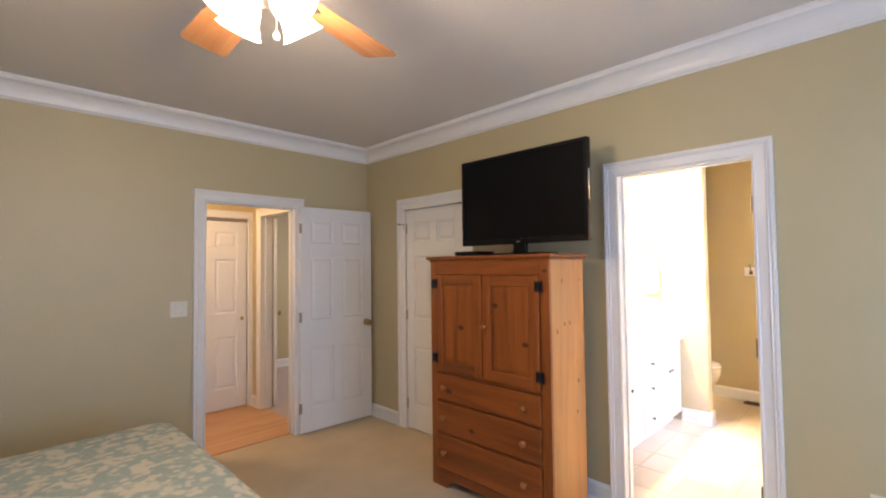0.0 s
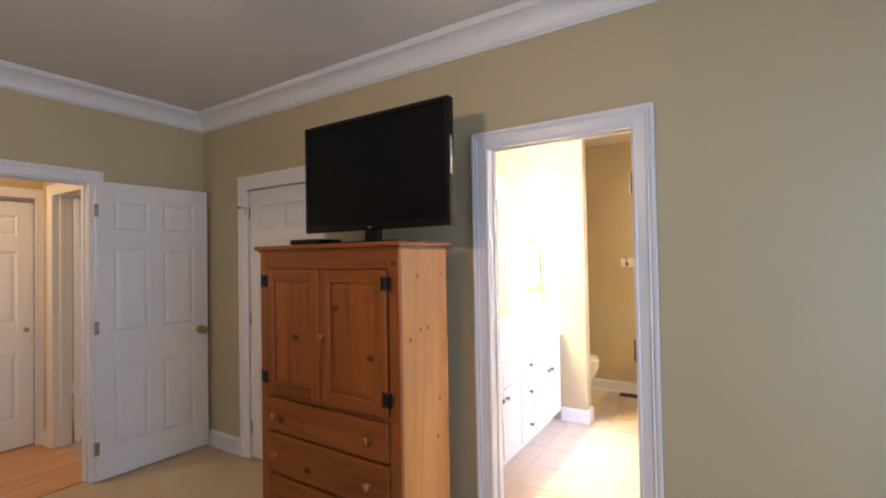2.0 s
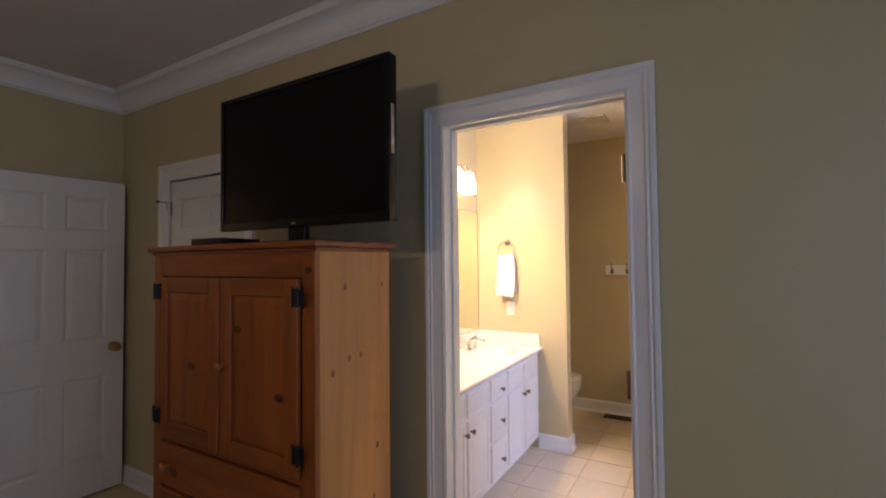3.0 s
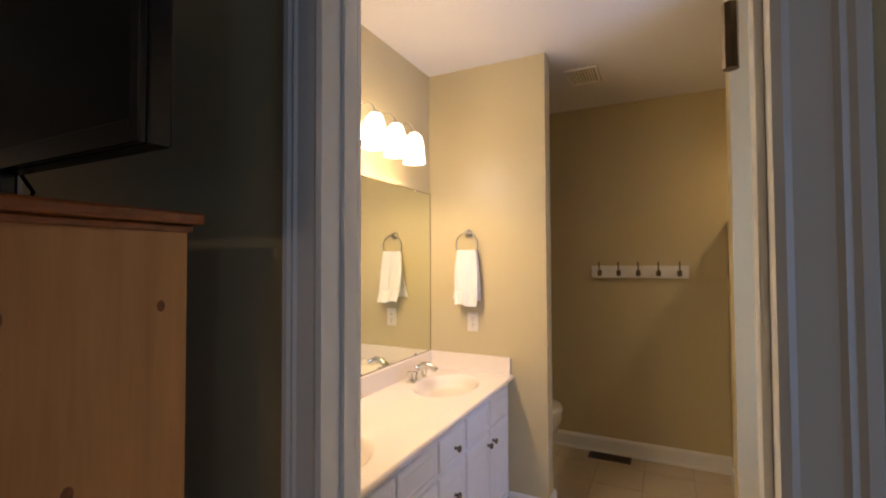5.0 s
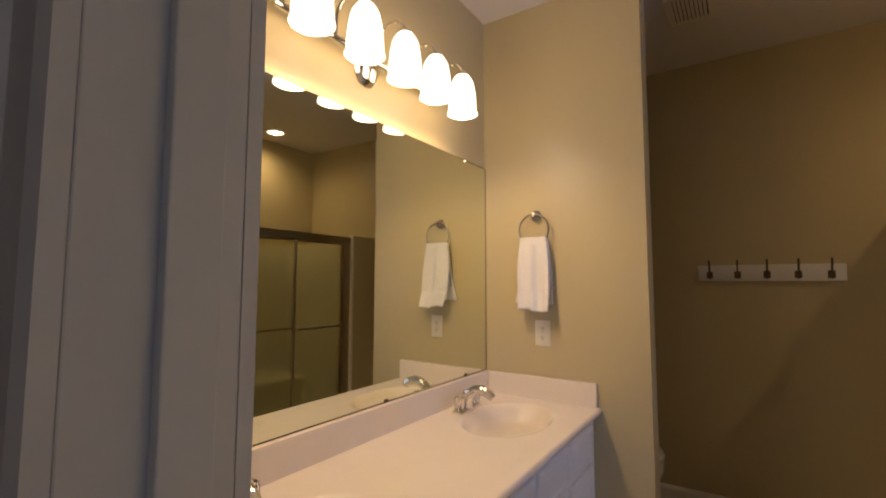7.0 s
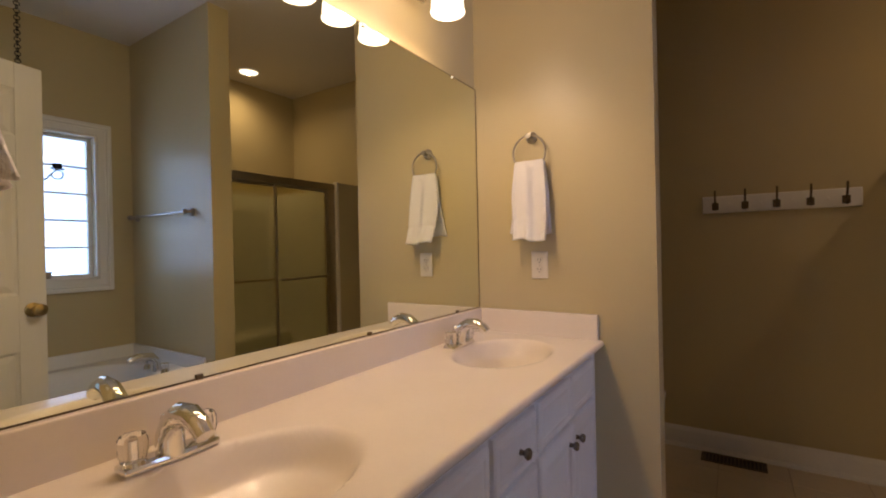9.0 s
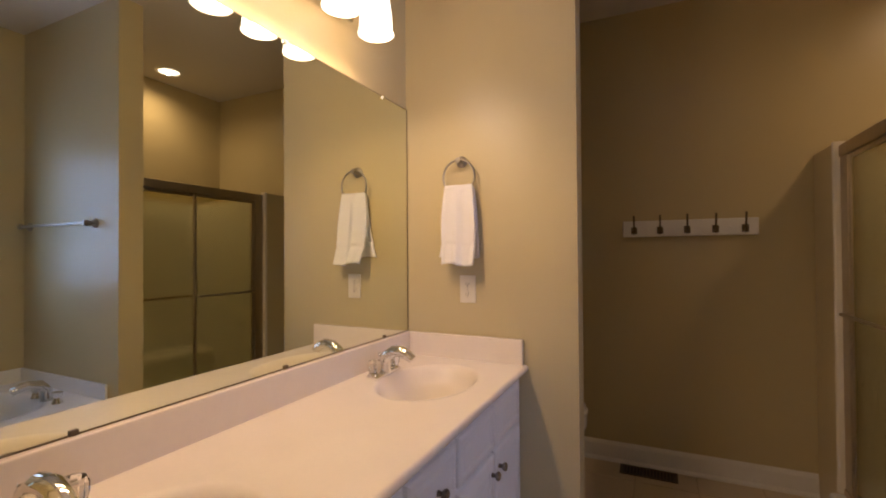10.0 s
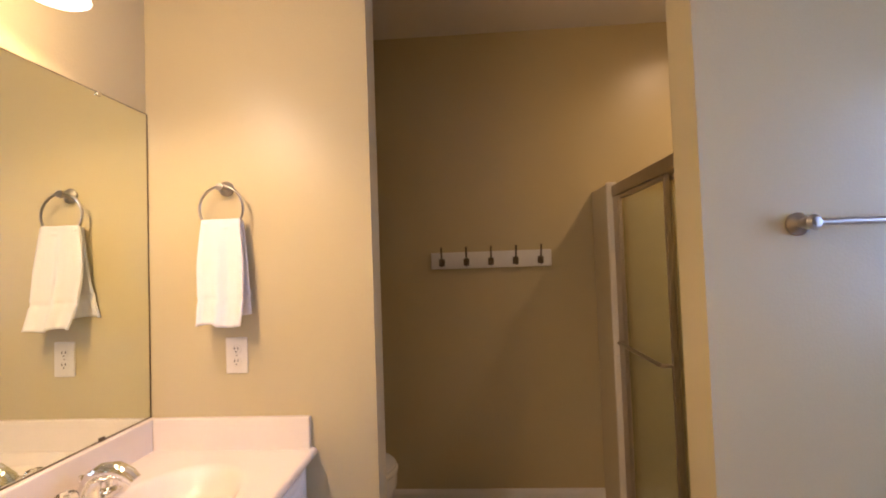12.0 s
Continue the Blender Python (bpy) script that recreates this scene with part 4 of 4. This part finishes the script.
wm = thing("wall_mirror", pose(0, 0, 0), "frameless wall mirror above the vanity", "mirror")
part("mirror_glass", boxes((5.36, 2.790, 0.906, 7.094, 2.7955, 1.905)), MIRROR, wm)
part("mirror_edge", boxes((7.0945, 2.789, 0.906, 7.0985, 2.7955, 1.905), (5.36, 2.788, 0.9025, 7.0985, 2.7955, 0.9055), (5.36, 2.789, 1.9055, 7.0985, 2.7955, 1.9075)), DARK_BRONZE, wm, "thin dark mirror edge")
for x in (5.8, 6.35, 6.9):
    for z in (0.908, 1.902):
        part("clip", boxes((x - 0.008, 2.785, z - 0.006, x + 0.008, 2.7955, z + 0.006), bevel=0.002), CHROME if z > 1 else DARK_BRONZE, wm, "small mirror clip")


def vanity_light():
    f = thing("vanity_light", pose(0, 0, 0), "chrome five-light vanity fixture with lit frosted bell shades", "wall lamp")
    part("backplate", lathe([(0, 0), (0.06, 0), (0.062, 0.006), (0.05, 0.02), (0.025, 0.03), (0, 0.033)], Matrix.Translation((6.225, BN, 2.09)) @ Matrix.Rotation(radians(90), 4, "X") @ Matrix.Diagonal((1, 1.25, 1, 1)), 32), CHROME, f, "", True)
    part("bar", tube([(SHADE_X[0] - 0.03, 2.745, 2.09), (SHADE_X[-1] + 0.03, 2.745, 2.09)], 0.011, 12), CHROME, f, "", True)
    for x in SHADE_X:
        pts = [(x, 2.745, 2.095), (x, 2.745, 2.14)] + arc((x, 2.6825, 2.155), 0.0625, 0, 180, (0, 1, 0), (0, 0, 1)) + [(x, 2.62, 2.15)]
        part("arm", tube(pts, 0.0055, 10), CHROME, f, "curved chrome arm", True)
        part("shade_holder", lathe([(0, 2.172), (0.010, 2.172), (0.020, 2.166), (0.026, 2.153), (0, 2.150)], Matrix.Translation((x, 2.62, 0))), CHROME, f, "", True)
        s = part("lamp_shade", lathe([(0.020, 2.153), (0.034, 2.146), (0.044, 2.127), (0.051, 2.09), (0.055, 2.05), (0.057, 2.018), (0.0575, 2.003), (0.062, 1.988), (0.059, 1.988), (0.0545, 2.003), (0.054, 2.018), (0.052, 2.05), (0.048, 2.09), (0.041, 2.125), (0.031, 2.143), (0.018, 2.150)], Matrix.Translation((x, 2.62, 0.158)) @ Matrix.Diagonal((0.97, 0.97, 0.925, 1)), 28), SHADE_ON, f, "frosted white bell shade, lit", True)
        s.visible_shadow = False


vanity_light()


def cloth(name, parent, x, y0, y1, z0, z1, bulge, flare, label="", kick=0.0, swing=0.0):
    """A hanging layer of cloth facing -x, with soft folds."""
    bm = bmesh.new()
    nu, nv = 26, 40
    g = []
    for i in range(nu + 1):
        row = []
        for j in range(nv + 1):
            u, v = i / nu, j / nv
            w = 0.80 + 0.2 * min(1, v * 2.2) ** 0.7
            yy = (y0 + y1) / 2 + (u - 0.5) * (y1 - y0) * w - flare * v * v * (1 - u) + swing * max(0.0, v - 0.35) ** 1.5 * u
            fold = 0.006 * math.sin(u * 11 + 0.6 + v * 1.5) * (0.5 + v) + 0.004 * math.sin(u * 23 + 2) * v
            xx = x - bulge * (0.6 + 0.4 * math.sin(math.pi * min(1, v * 1.3))) - fold
            xx -= kick * v ** 3
            xx += 0.004 if 0.74 < v < 0.78 else 0.0
            zz = z1 + (z0 - z1) * v - 0.006 * math.sin(u * 6) * v
            row.append(bm.verts.new((xx, yy, zz)))
        g.append(row)
    for i in range(nu):
        for j in range(nv):
            bm.faces.new((g[i][j], g[i + 1][j], g[i + 1][j + 1], g[i][j + 1]))
    o = part(name, bm, TERRY, parent, label, True)
    m = o.modifiers.new("pile", "SOLIDIFY")
    m.thickness = 0.008
    return o


tr = thing("towel_ring", pose(0, 0, 0), "brushed nickel towel ring on the wall", "towel ring")
part("rosette", lathe([(0, 0), (0.024, 0), (0.025, 0.006), (0.018, 0.012), (0.01, 0.018), (0.009, 0.034), (0.013, 0.04), (0.012, 0.048), (0, 0.05)], Matrix.Translation((7.10, 2.519, 1.644)) @ Matrix.Rotation(radians(-90), 4, "Y")), NICKEL, tr, "", True)
part("ring", tube(arc((7.062, 2.519, 1.575), 0.072, 90, 450, (0, 1, 0), (0, 0, 1), 40), 0.0045, 8), NICKEL, tr, "", True)
ht = thing("hand_towel", pose(0, 0, 0), "white terry hand towel hanging through the ring", "towel")
cloth("front_layer", ht, 7.062, 2.440, 2.598, 1.205, 1.540, 0.012, 0.0, kick=0.04, swing=-0.04)
cloth("back_layer", ht, 7.078, 2.440, 2.590, 1.232, 1.537, 0.008, 0.0, kick=-0.016, swing=0.06)
part("fold", tube([(7.064, 2.462, 1.528), (7.062, 2.49, 1.515), (7.062, 2.519, 1.511), (7.062, 2.548, 1.515), (7.064, 2.576, 1.528)], 0.009, 10), TERRY, ht, "", True)

# the same ring and towel on the west wall
MIRRORED = Matrix.Translation((BW, 2.475, 0.03)) @ Matrix.Rotation(radians(180), 4, "Z") @ Matrix.Translation((-7.10, -2.519, 0))
copy_thing(tr, MIRRORED)
copy_thing(ht, Matrix.Translation((0.035, -0.02, 0.02)) @ MIRRORED)

hb = thing("coat_rack", pose(BE, 1.607, 1.387), "white wooden board with five dark metal hooks", "coat rack")
part("board", boxes((-0.018, -0.335, -0.046, -0.0005, 0.335, 0.046), bevel=0.004), TRIM, hb)
for k in range(5):
    y = (k - 2) * 0.137
    h = part("hook", boxes((-0.023, y - 0.016, -0.03, -0.0185, y + 0.016, 0.01), bevel=0.002), DARK_BRONZE, hb, "dark bronze double coat hook")
    part("prong", tube([(-0.022, y, 0.0), (-0.04, y, 0.015), (-0.056, y, 0.045), (-0.06, y, 0.075)], 0.005, 8), DARK_BRONZE, h, "", True)
    part("prong", tube([(-0.022, y, -0.015), (-0.04, y, -0.03), (-0.05, y, -0.022), (-0.052, y, -0.008)], 0.005, 8), DARK_BRONZE, h, "", True)
    if k < 4:
        part("screw_cap", lathe([(0, 0), (0.007, 0), (0.005, 0.002), (0, 0.002)], Matrix.Translation((-0.018, y + 0.068, 0.0)) @ Matrix.Rotation(radians(-90), 4, "Y"), 10), TRIM, hb)

fv = thing("floor_register", pose(8.105, 1.82, 0.004), "dark brown slotted floor register in the tile", "floor vent")
part("frame", boxes((-0.057, -0.148, 0, -0.045, 0.148, 0.006), (0.045, -0.148, 0, 0.057, 0.148, 0.006), (-0.045, -0.148, 0, 0.045, -0.136, 0.006), (-0.045, 0.136, 0, 0.045, 0.148, 0.006)), BROWN_METAL, fv)
part("backing", boxes((-0.045, -0.136, 0.0, 0.045, 0.136, 0.001)), DARKSLOT, fv)
for k in range(16):
    part("slat", boxes((-0.045, -0.132 + k * 0.0172, 0.001, 0.045, -0.125 + k * 0.0172, 0.005)), BROWN_METAL, fv)
cv = thing("ceiling_vent", pose(7.525, 1.885, TOP), "cream slotted exhaust fan grille on the ceiling", "ceiling vent")
part("frame", boxes((-0.13, -0.10, -0.014, 0.13, -0.08, -0.0005), (-0.13, 0.08, -0.014, 0.13, 0.10, -0.0005), (-0.13, -0.08, -0.014, -0.11, 0.08, -0.0005), (0.11, -0.08, -0.014, 0.13, 0.08, -0.0005), bevel=0.003), PLASTIC, cv)
part("backing", boxes((-0.11, -0.08, -0.003, 0.11, 0.08, -0.001)), DARKSLOT, cv)
for k in range(9):
    part("slat", boxes((-0.11, -0.074 + k * 0.0175, -0.012, 0.11, -0.061 + k * 0.0175, -0.004)), PLASTIC, cv)
rl = thing("recessed_light", pose(7.54, 0.42, TOP), "round white recessed ceiling light, lit", "ceiling light")
part("trim_ring", lathe([(0.095, -0.0005), (0.095, -0.006), (0.075, -0.010), (0.072, -0.004), (0.072, -0.0005)], seg=32), TRIM, rl, "", True)
part("lens", lathe([(0, -0.003), (0.0715, -0.003), (0.0715, -0.001), (0, -0.001)], seg=32), CAN_ON, rl, "glowing lens")

tb = thing("towel_bar", pose(6.77, 0, 1.437), "brushed nickel towel bar, empty", "towel bar")
for y in (0.955, 0.235):
    part("post", lathe([(0, 0), (0.026, 0), (0.027, 0.008), (0.02, 0.014), (0.012, 0.02), (0.011, 0.035), (0.017, 0.042), (0.018, 0.056), (0.012, 0.064), (0, 0.066)], Matrix.Translation((0, y, 0)) @ Matrix.Rotation(radians(-90), 4, "Y")), NICKEL, tb, "", True)
part("rod", tube([(-0.05, 0.225, 0), (-0.05, 0.30, 0), (-0.05, 0.9, 0), (-0.05, 0.965, 0)], 0.008, 12), NICKEL, tb, "", True)


def toilet():
    t = thing("toilet", pose(7.82, 2.079, 0), "white porcelain toilet with closed seat", "toilet")

    def ovals(levels):
        rings = []
        for z, cy, rx, ry in levels:
            rings.append([(rx * math.cos(2 * math.pi * k / 28), cy + 0.03 + ry * math.sin(2 * math.pi * k / 28), z) for k in range(28)])
        return sweep(rings)
    part("bowl", ovals([(0, 0.32, 0.11, 0.20), (0.02, 0.32, 0.11, 0.20), (0.14, 0.30, 0.09, 0.17), (0.24, 0.26, 0.13, 0.22), (0.33, 0.235, 0.175, 0.235), (0.385, 0.235, 0.185, 0.235)]), PORCELAIN, t, "", True)
    part("seat", ovals([(0.387, 0.235, 0.185, 0.235), (0.393, 0.235, 0.19, 0.24), (0.405, 0.235, 0.19, 0.24), (0.41, 0.235, 0.18, 0.23)]), PORCELAIN, t, "", True)
    part("lid", ovals([(0.412, 0.24, 0.185, 0.235), (0.425, 0.24, 0.185, 0.235), (0.432, 0.24, 0.16, 0.21)]), PORCELAIN, t, "", True)
    part("tank", boxes((-0.22, 0.54, 0.38, 0.22, 0.715, 0.74), bevel=0.025), PORCELAIN, t, "", True)
    part("tank_lid", boxes((-0.23, 0.53, 0.741, 0.23, 0.72, 0.775), bevel=0.01), PORCELAIN, t, "", True)
    part("pedestal", boxes((-0.10, 0.42, 0.0, 0.10, 0.70, 0.379), bevel=0.03), PORCELAIN, t, "", True)
    part("flush_lever", tube([(-0.17, 0.539, 0.68), (-0.17, 0.52, 0.68), (-0.10, 0.515, 0.675)], 0.006, 8), CHROME, t, "", True)


toilet()


def shower():
    s = thing("shower_enclosure", pose(0, 0, 0), "aluminium framed sliding shower door with obscured glass", "shower")
    y, xa, xb, z0, z1 = 0.99, 6.904, 7.926, 0.16, 1.725
    part("curb", boxes((xa, 0.93, 0, xb, 1.07, z0 - 0.002), bevel=0.015), ACRYLIC, s, "white acrylic shower curb")
    part("pan", boxes((xa, BS + 0.025, 0, xb, 0.929, 0.07), bevel=0.008), ACRYLIC, s)
    part("surround", boxes((xa, BS + 0.003, 0.07, xa + 0.02, 0.985, 1.69), (xb - 0.02, BS + 0.003, 0.07, xb, 0.985, 1.69), (xa + 0.02, BS + 0.003, 0.07, xb - 0.02, BS + 0.023, 1.69)), ACRYLIC, s, "white acrylic shower walls")
    part("return_panel", boxes((xb + 0.0025, 0.99, 0, BE - 0.003, 1.035, 1.74), bevel=0.006), PAINT, s, "khaki painted return beside the shower")
    part("bench", boxes((xa + 0.02, BS + 0.024, 0.071, xb - 0.02, 0.45, 0.48), bevel=0.02), ACRYLIC, s, "moulded white shower seat")
    part("flange", boxes((xb - 0.02, 0.9905, z0, xb + 0.002, 1.04, 1.745), bevel=0.006), PLASTIC, s, "cream wall flange")
    part("header", boxes((xa, y - 0.03, z1 - 0.055, xb - 0.021, y + 0.03, z1), bevel=0.004), ALU, s)
    part("sill_track", boxes((xa, y - 0.03, z0, xb - 0.021, y + 0.03, z0 + 0.03), bevel=0.003), ALU, s)
    for x, wide in ((xa, 0.03), (xb - 0.1, 0.079)):
        part("jamb", boxes((x, y - 0.025, z0 + 0.03, x + wide, y + 0.025, z1 - 0.055), bevel=0.003), ALU, s)
    for x0, x1, yy in ((xa + 0.034, 7.36, y - 0.012), (7.332, xb - 0.104, y + 0.012)):
        e = 0.014
        d = part("sliding_door", boxes((x0, yy - 0.009, z0 + 0.03, x0 + e, yy + 0.009, z1 - 0.056), (x1 - e, yy - 0.009, z0 + 0.03, x1, yy + 0.009, z1 - 0.056), (x0 + e, yy - 0.009, z0 + 0.03, x1 - e, yy + 0.009, z0 + 0.055), (x0 + e, yy - 0.009, z1 - 0.075, x1 - e, yy + 0.009, z1 - 0.056), bevel=0.002), ALU, s)
        part("pane", boxes((x0 + 0.013, yy - 0.003, z0 + 0.054, x1 - 0.013, yy + 0.003, z1 - 0.074)), SHOWER_GLASS, d, "obscured glass pane")
        yb = yy + (0.045 if yy > y else -0.045)
        part("bar", tube([(x0 + 0.012, yy, 0.975), (x0 + 0.012, yb, 0.975), (x1 - 0.012, yb, 0.975), (x1 - 0.012, yy, 0.975)], 0.008, 10), ALU, d, "horizontal pull bar", True)


shower()


def bathtub():
    t = thing("bathtub", pose(0, 0, 0), "white acrylic garden tub with a raised wall lip", "bathtub")
    x0, x1, y0, y1, zt = BW + 0.004, 6.766, BS + 0.003, 1.08, 0.46
    cx, cy, rx, ry = (x0 + x1) / 2, (y0 + y1) / 2, (x1 - x0) / 2 - 0.13, (y1 - y0) / 2 - 0.09
    bm = bmesh.new()
    nx, ny = 80, 56
    g = []
    for i in range(nx + 1):
        row = []
        for j in range(ny + 1):
            x, y = x0 + (x1 - x0) * i / nx, y0 + (y1 - y0) * j / ny
            r = (abs((x - cx) / rx) ** 3 + abs((y - cy) / ry) ** 3) ** (1 / 3)
            k = min(1.0, max(0.0, (1 - r) / 0.3))
            row.append(bm.verts.new((x, y, zt - 0.38 * (k * k * (3 - 2 * k)))))
        g.append(row)
    for i in range(nx):
        for j in range(ny):
            bm.faces.new((g[i][j], g[i + 1][j], g[i + 1][j + 1], g[i][j + 1]))
    part("basin", bm, ACRYLIC, t, "", True)
    part("apron", boxes((x0, y1 - 0.02, 0, x1, y1 - 0.001, zt - 0.001)), ACRYLIC, t)
    part("wall_lip", boxes((x1 - 0.016, y0, zt - 0.004, x1, y1, zt + 0.085), (x0, y0, zt - 0.004, x1 - 0.016, y0 + 0.016, zt + 0.085), (x0, y0 + 0.016, zt - 0.004, x0 + 0.016, y1, zt + 0.085), bevel=0.005), ACRYLIC, t)


bathtub()
tf = thing("tub_faucet", pose(6.62, 0.78, 0.46), "chrome roman tub faucet on the tub deck", "faucet")
part("spout", tube([(0, 0, 0), (0, 0, 0.06), (-0.03, 0, 0.095), (-0.09, 0, 0.105), (-0.15, 0, 0.085)], [0.028, 0.026, 0.025, 0.023, 0.02], 14), CHROME, tf, "", True)
for s in (-1, 1):
    part("handle", lathe([(0, 0), (0.026, 0), (0.022, 0.012), (0.016, 0.03), (0.024, 0.045), (0.024, 0.06), (0, 0.065)], Matrix.Translation((0.0, s * 0.11, 0))), CHROME, tf, "", True)

def candle_holder():
    c = thing("hanging_candelabra", pose(6.05, 0.62, 0), "black iron hanging candle holder on a chain", "candle holder")
    z = 1.66
    part("ceiling_hook", tube([(0, 0, TOP), (0, 0, TOP - 0.03), (0.012, 0, TOP - 0.045), (0, 0, TOP - 0.055)], 0.003, 6), BLACK_IRON, c, "", True)
    for k in range(22):
        u, v = ((1, 0, 0), (0, 0, 1)) if k % 2 else ((0, 1, 0), (0, 0, 1))
        part("chain_link", tube(arc((0, 0, TOP - 0.065 - k * 0.019), 0.0125, 0, 360, u, v, 10), 0.0022, 5), BLACK_IRON, c)
    zb = TOP - 0.065 - 22 * 0.019
    part("s_hook", tube(arc((0, 0, zb - 0.012), 0.02, 90, 300, (1, 0, 0), (0, 0, 1), 10) + arc((0, 0, zb - 0.055), 0.024, 90, -120, (1, 0, 0), (0, 0, 1), 10), 0.004, 8), BLACK_IRON, c, "iron hanging hook", True)
    part("stem", tube([(0, 0, zb - 0.07), (0, 0, z - 0.06)], 0.006, 8), BLACK_IRON, c, "", True)
    for k in range(5):
        a = radians(72 * k + 10)
        u = (math.cos(a), math.sin(a), 0)
        up = (0, 0, 1)
        pts = [Vector((0, 0, z - 0.04))] + arc((u[0] * 0.07, u[1] * 0.07, z - 0.02), 0.05, 200, 340, u, up, 8) + [Vector((u[0] * 0.15, u[1] * 0.15, z + 0.0))]
        arm = part("arm", tube(pts, 0.004, 8), BLACK_IRON, c, "", True)
        part("scroll", tube(arc((u[0] * 0.15, u[1] * 0.15, z - 0.03), 0.025, 90, -200, u, up, 12), 0.0035, 6), BLACK_IRON, arm, "", True)
        part("candle_cup", lathe([(0, 0), (0.03, 0.0), (0.034, 0.004), (0.02, 0.006), (0.022, 0.03), (0.018, 0.03), (0.016, 0.01), (0, 0.01)], Matrix.Translation((u[0] * 0.15, u[1] * 0.15, z))), BLACK_IRON, arm, "", True)


candle_holder()

# ---- floors laid piece by piece ----
bath_floor = solid("floor_bath", boxes((RE + 0.0505, BS - 0.1, -0.1, BE + 0.1, BN + 0.1, -0.001)), GROUT, "cream square floor tiles with darker joints", "floor", "structure")
T = 0.305
tile_mesh = finish(boxes((0.003, 0.003, -0.009, T - 0.003, T - 0.003, 0.0025), bevel=0.0015), "tile", TILE)
for i in range(11):
    for j in range(10):
        tx, ty = RE + 0.051 + i * T, BS - 0.095 + j * T
        if tx > BE or ty > BN:
            continue
        t = new("tile", tile_mesh)
        t.parent, t.location = bath_floor, (tx, ty, 0)
hall_floor = solid("floor_hall", boxes((2.4, RN + 0.0605, -0.1, 4.5395, HN + 0.7, -0.006)), GROUT, "oak strip floor of the hall", "floor", "structure")
plank_mesh = finish(boxes((0, 0.0006, -0.0055, 1.05, 0.0564, 0.008), bevel=0.001), "plank", OAK)
for j in range(21):
    for i in range(2):
        p = new("plank", plank_mesh)
        p.parent, p.location = hall_floor, (2.435 + i * 1.0515, RN + 0.062 + j * 0.057, 0)
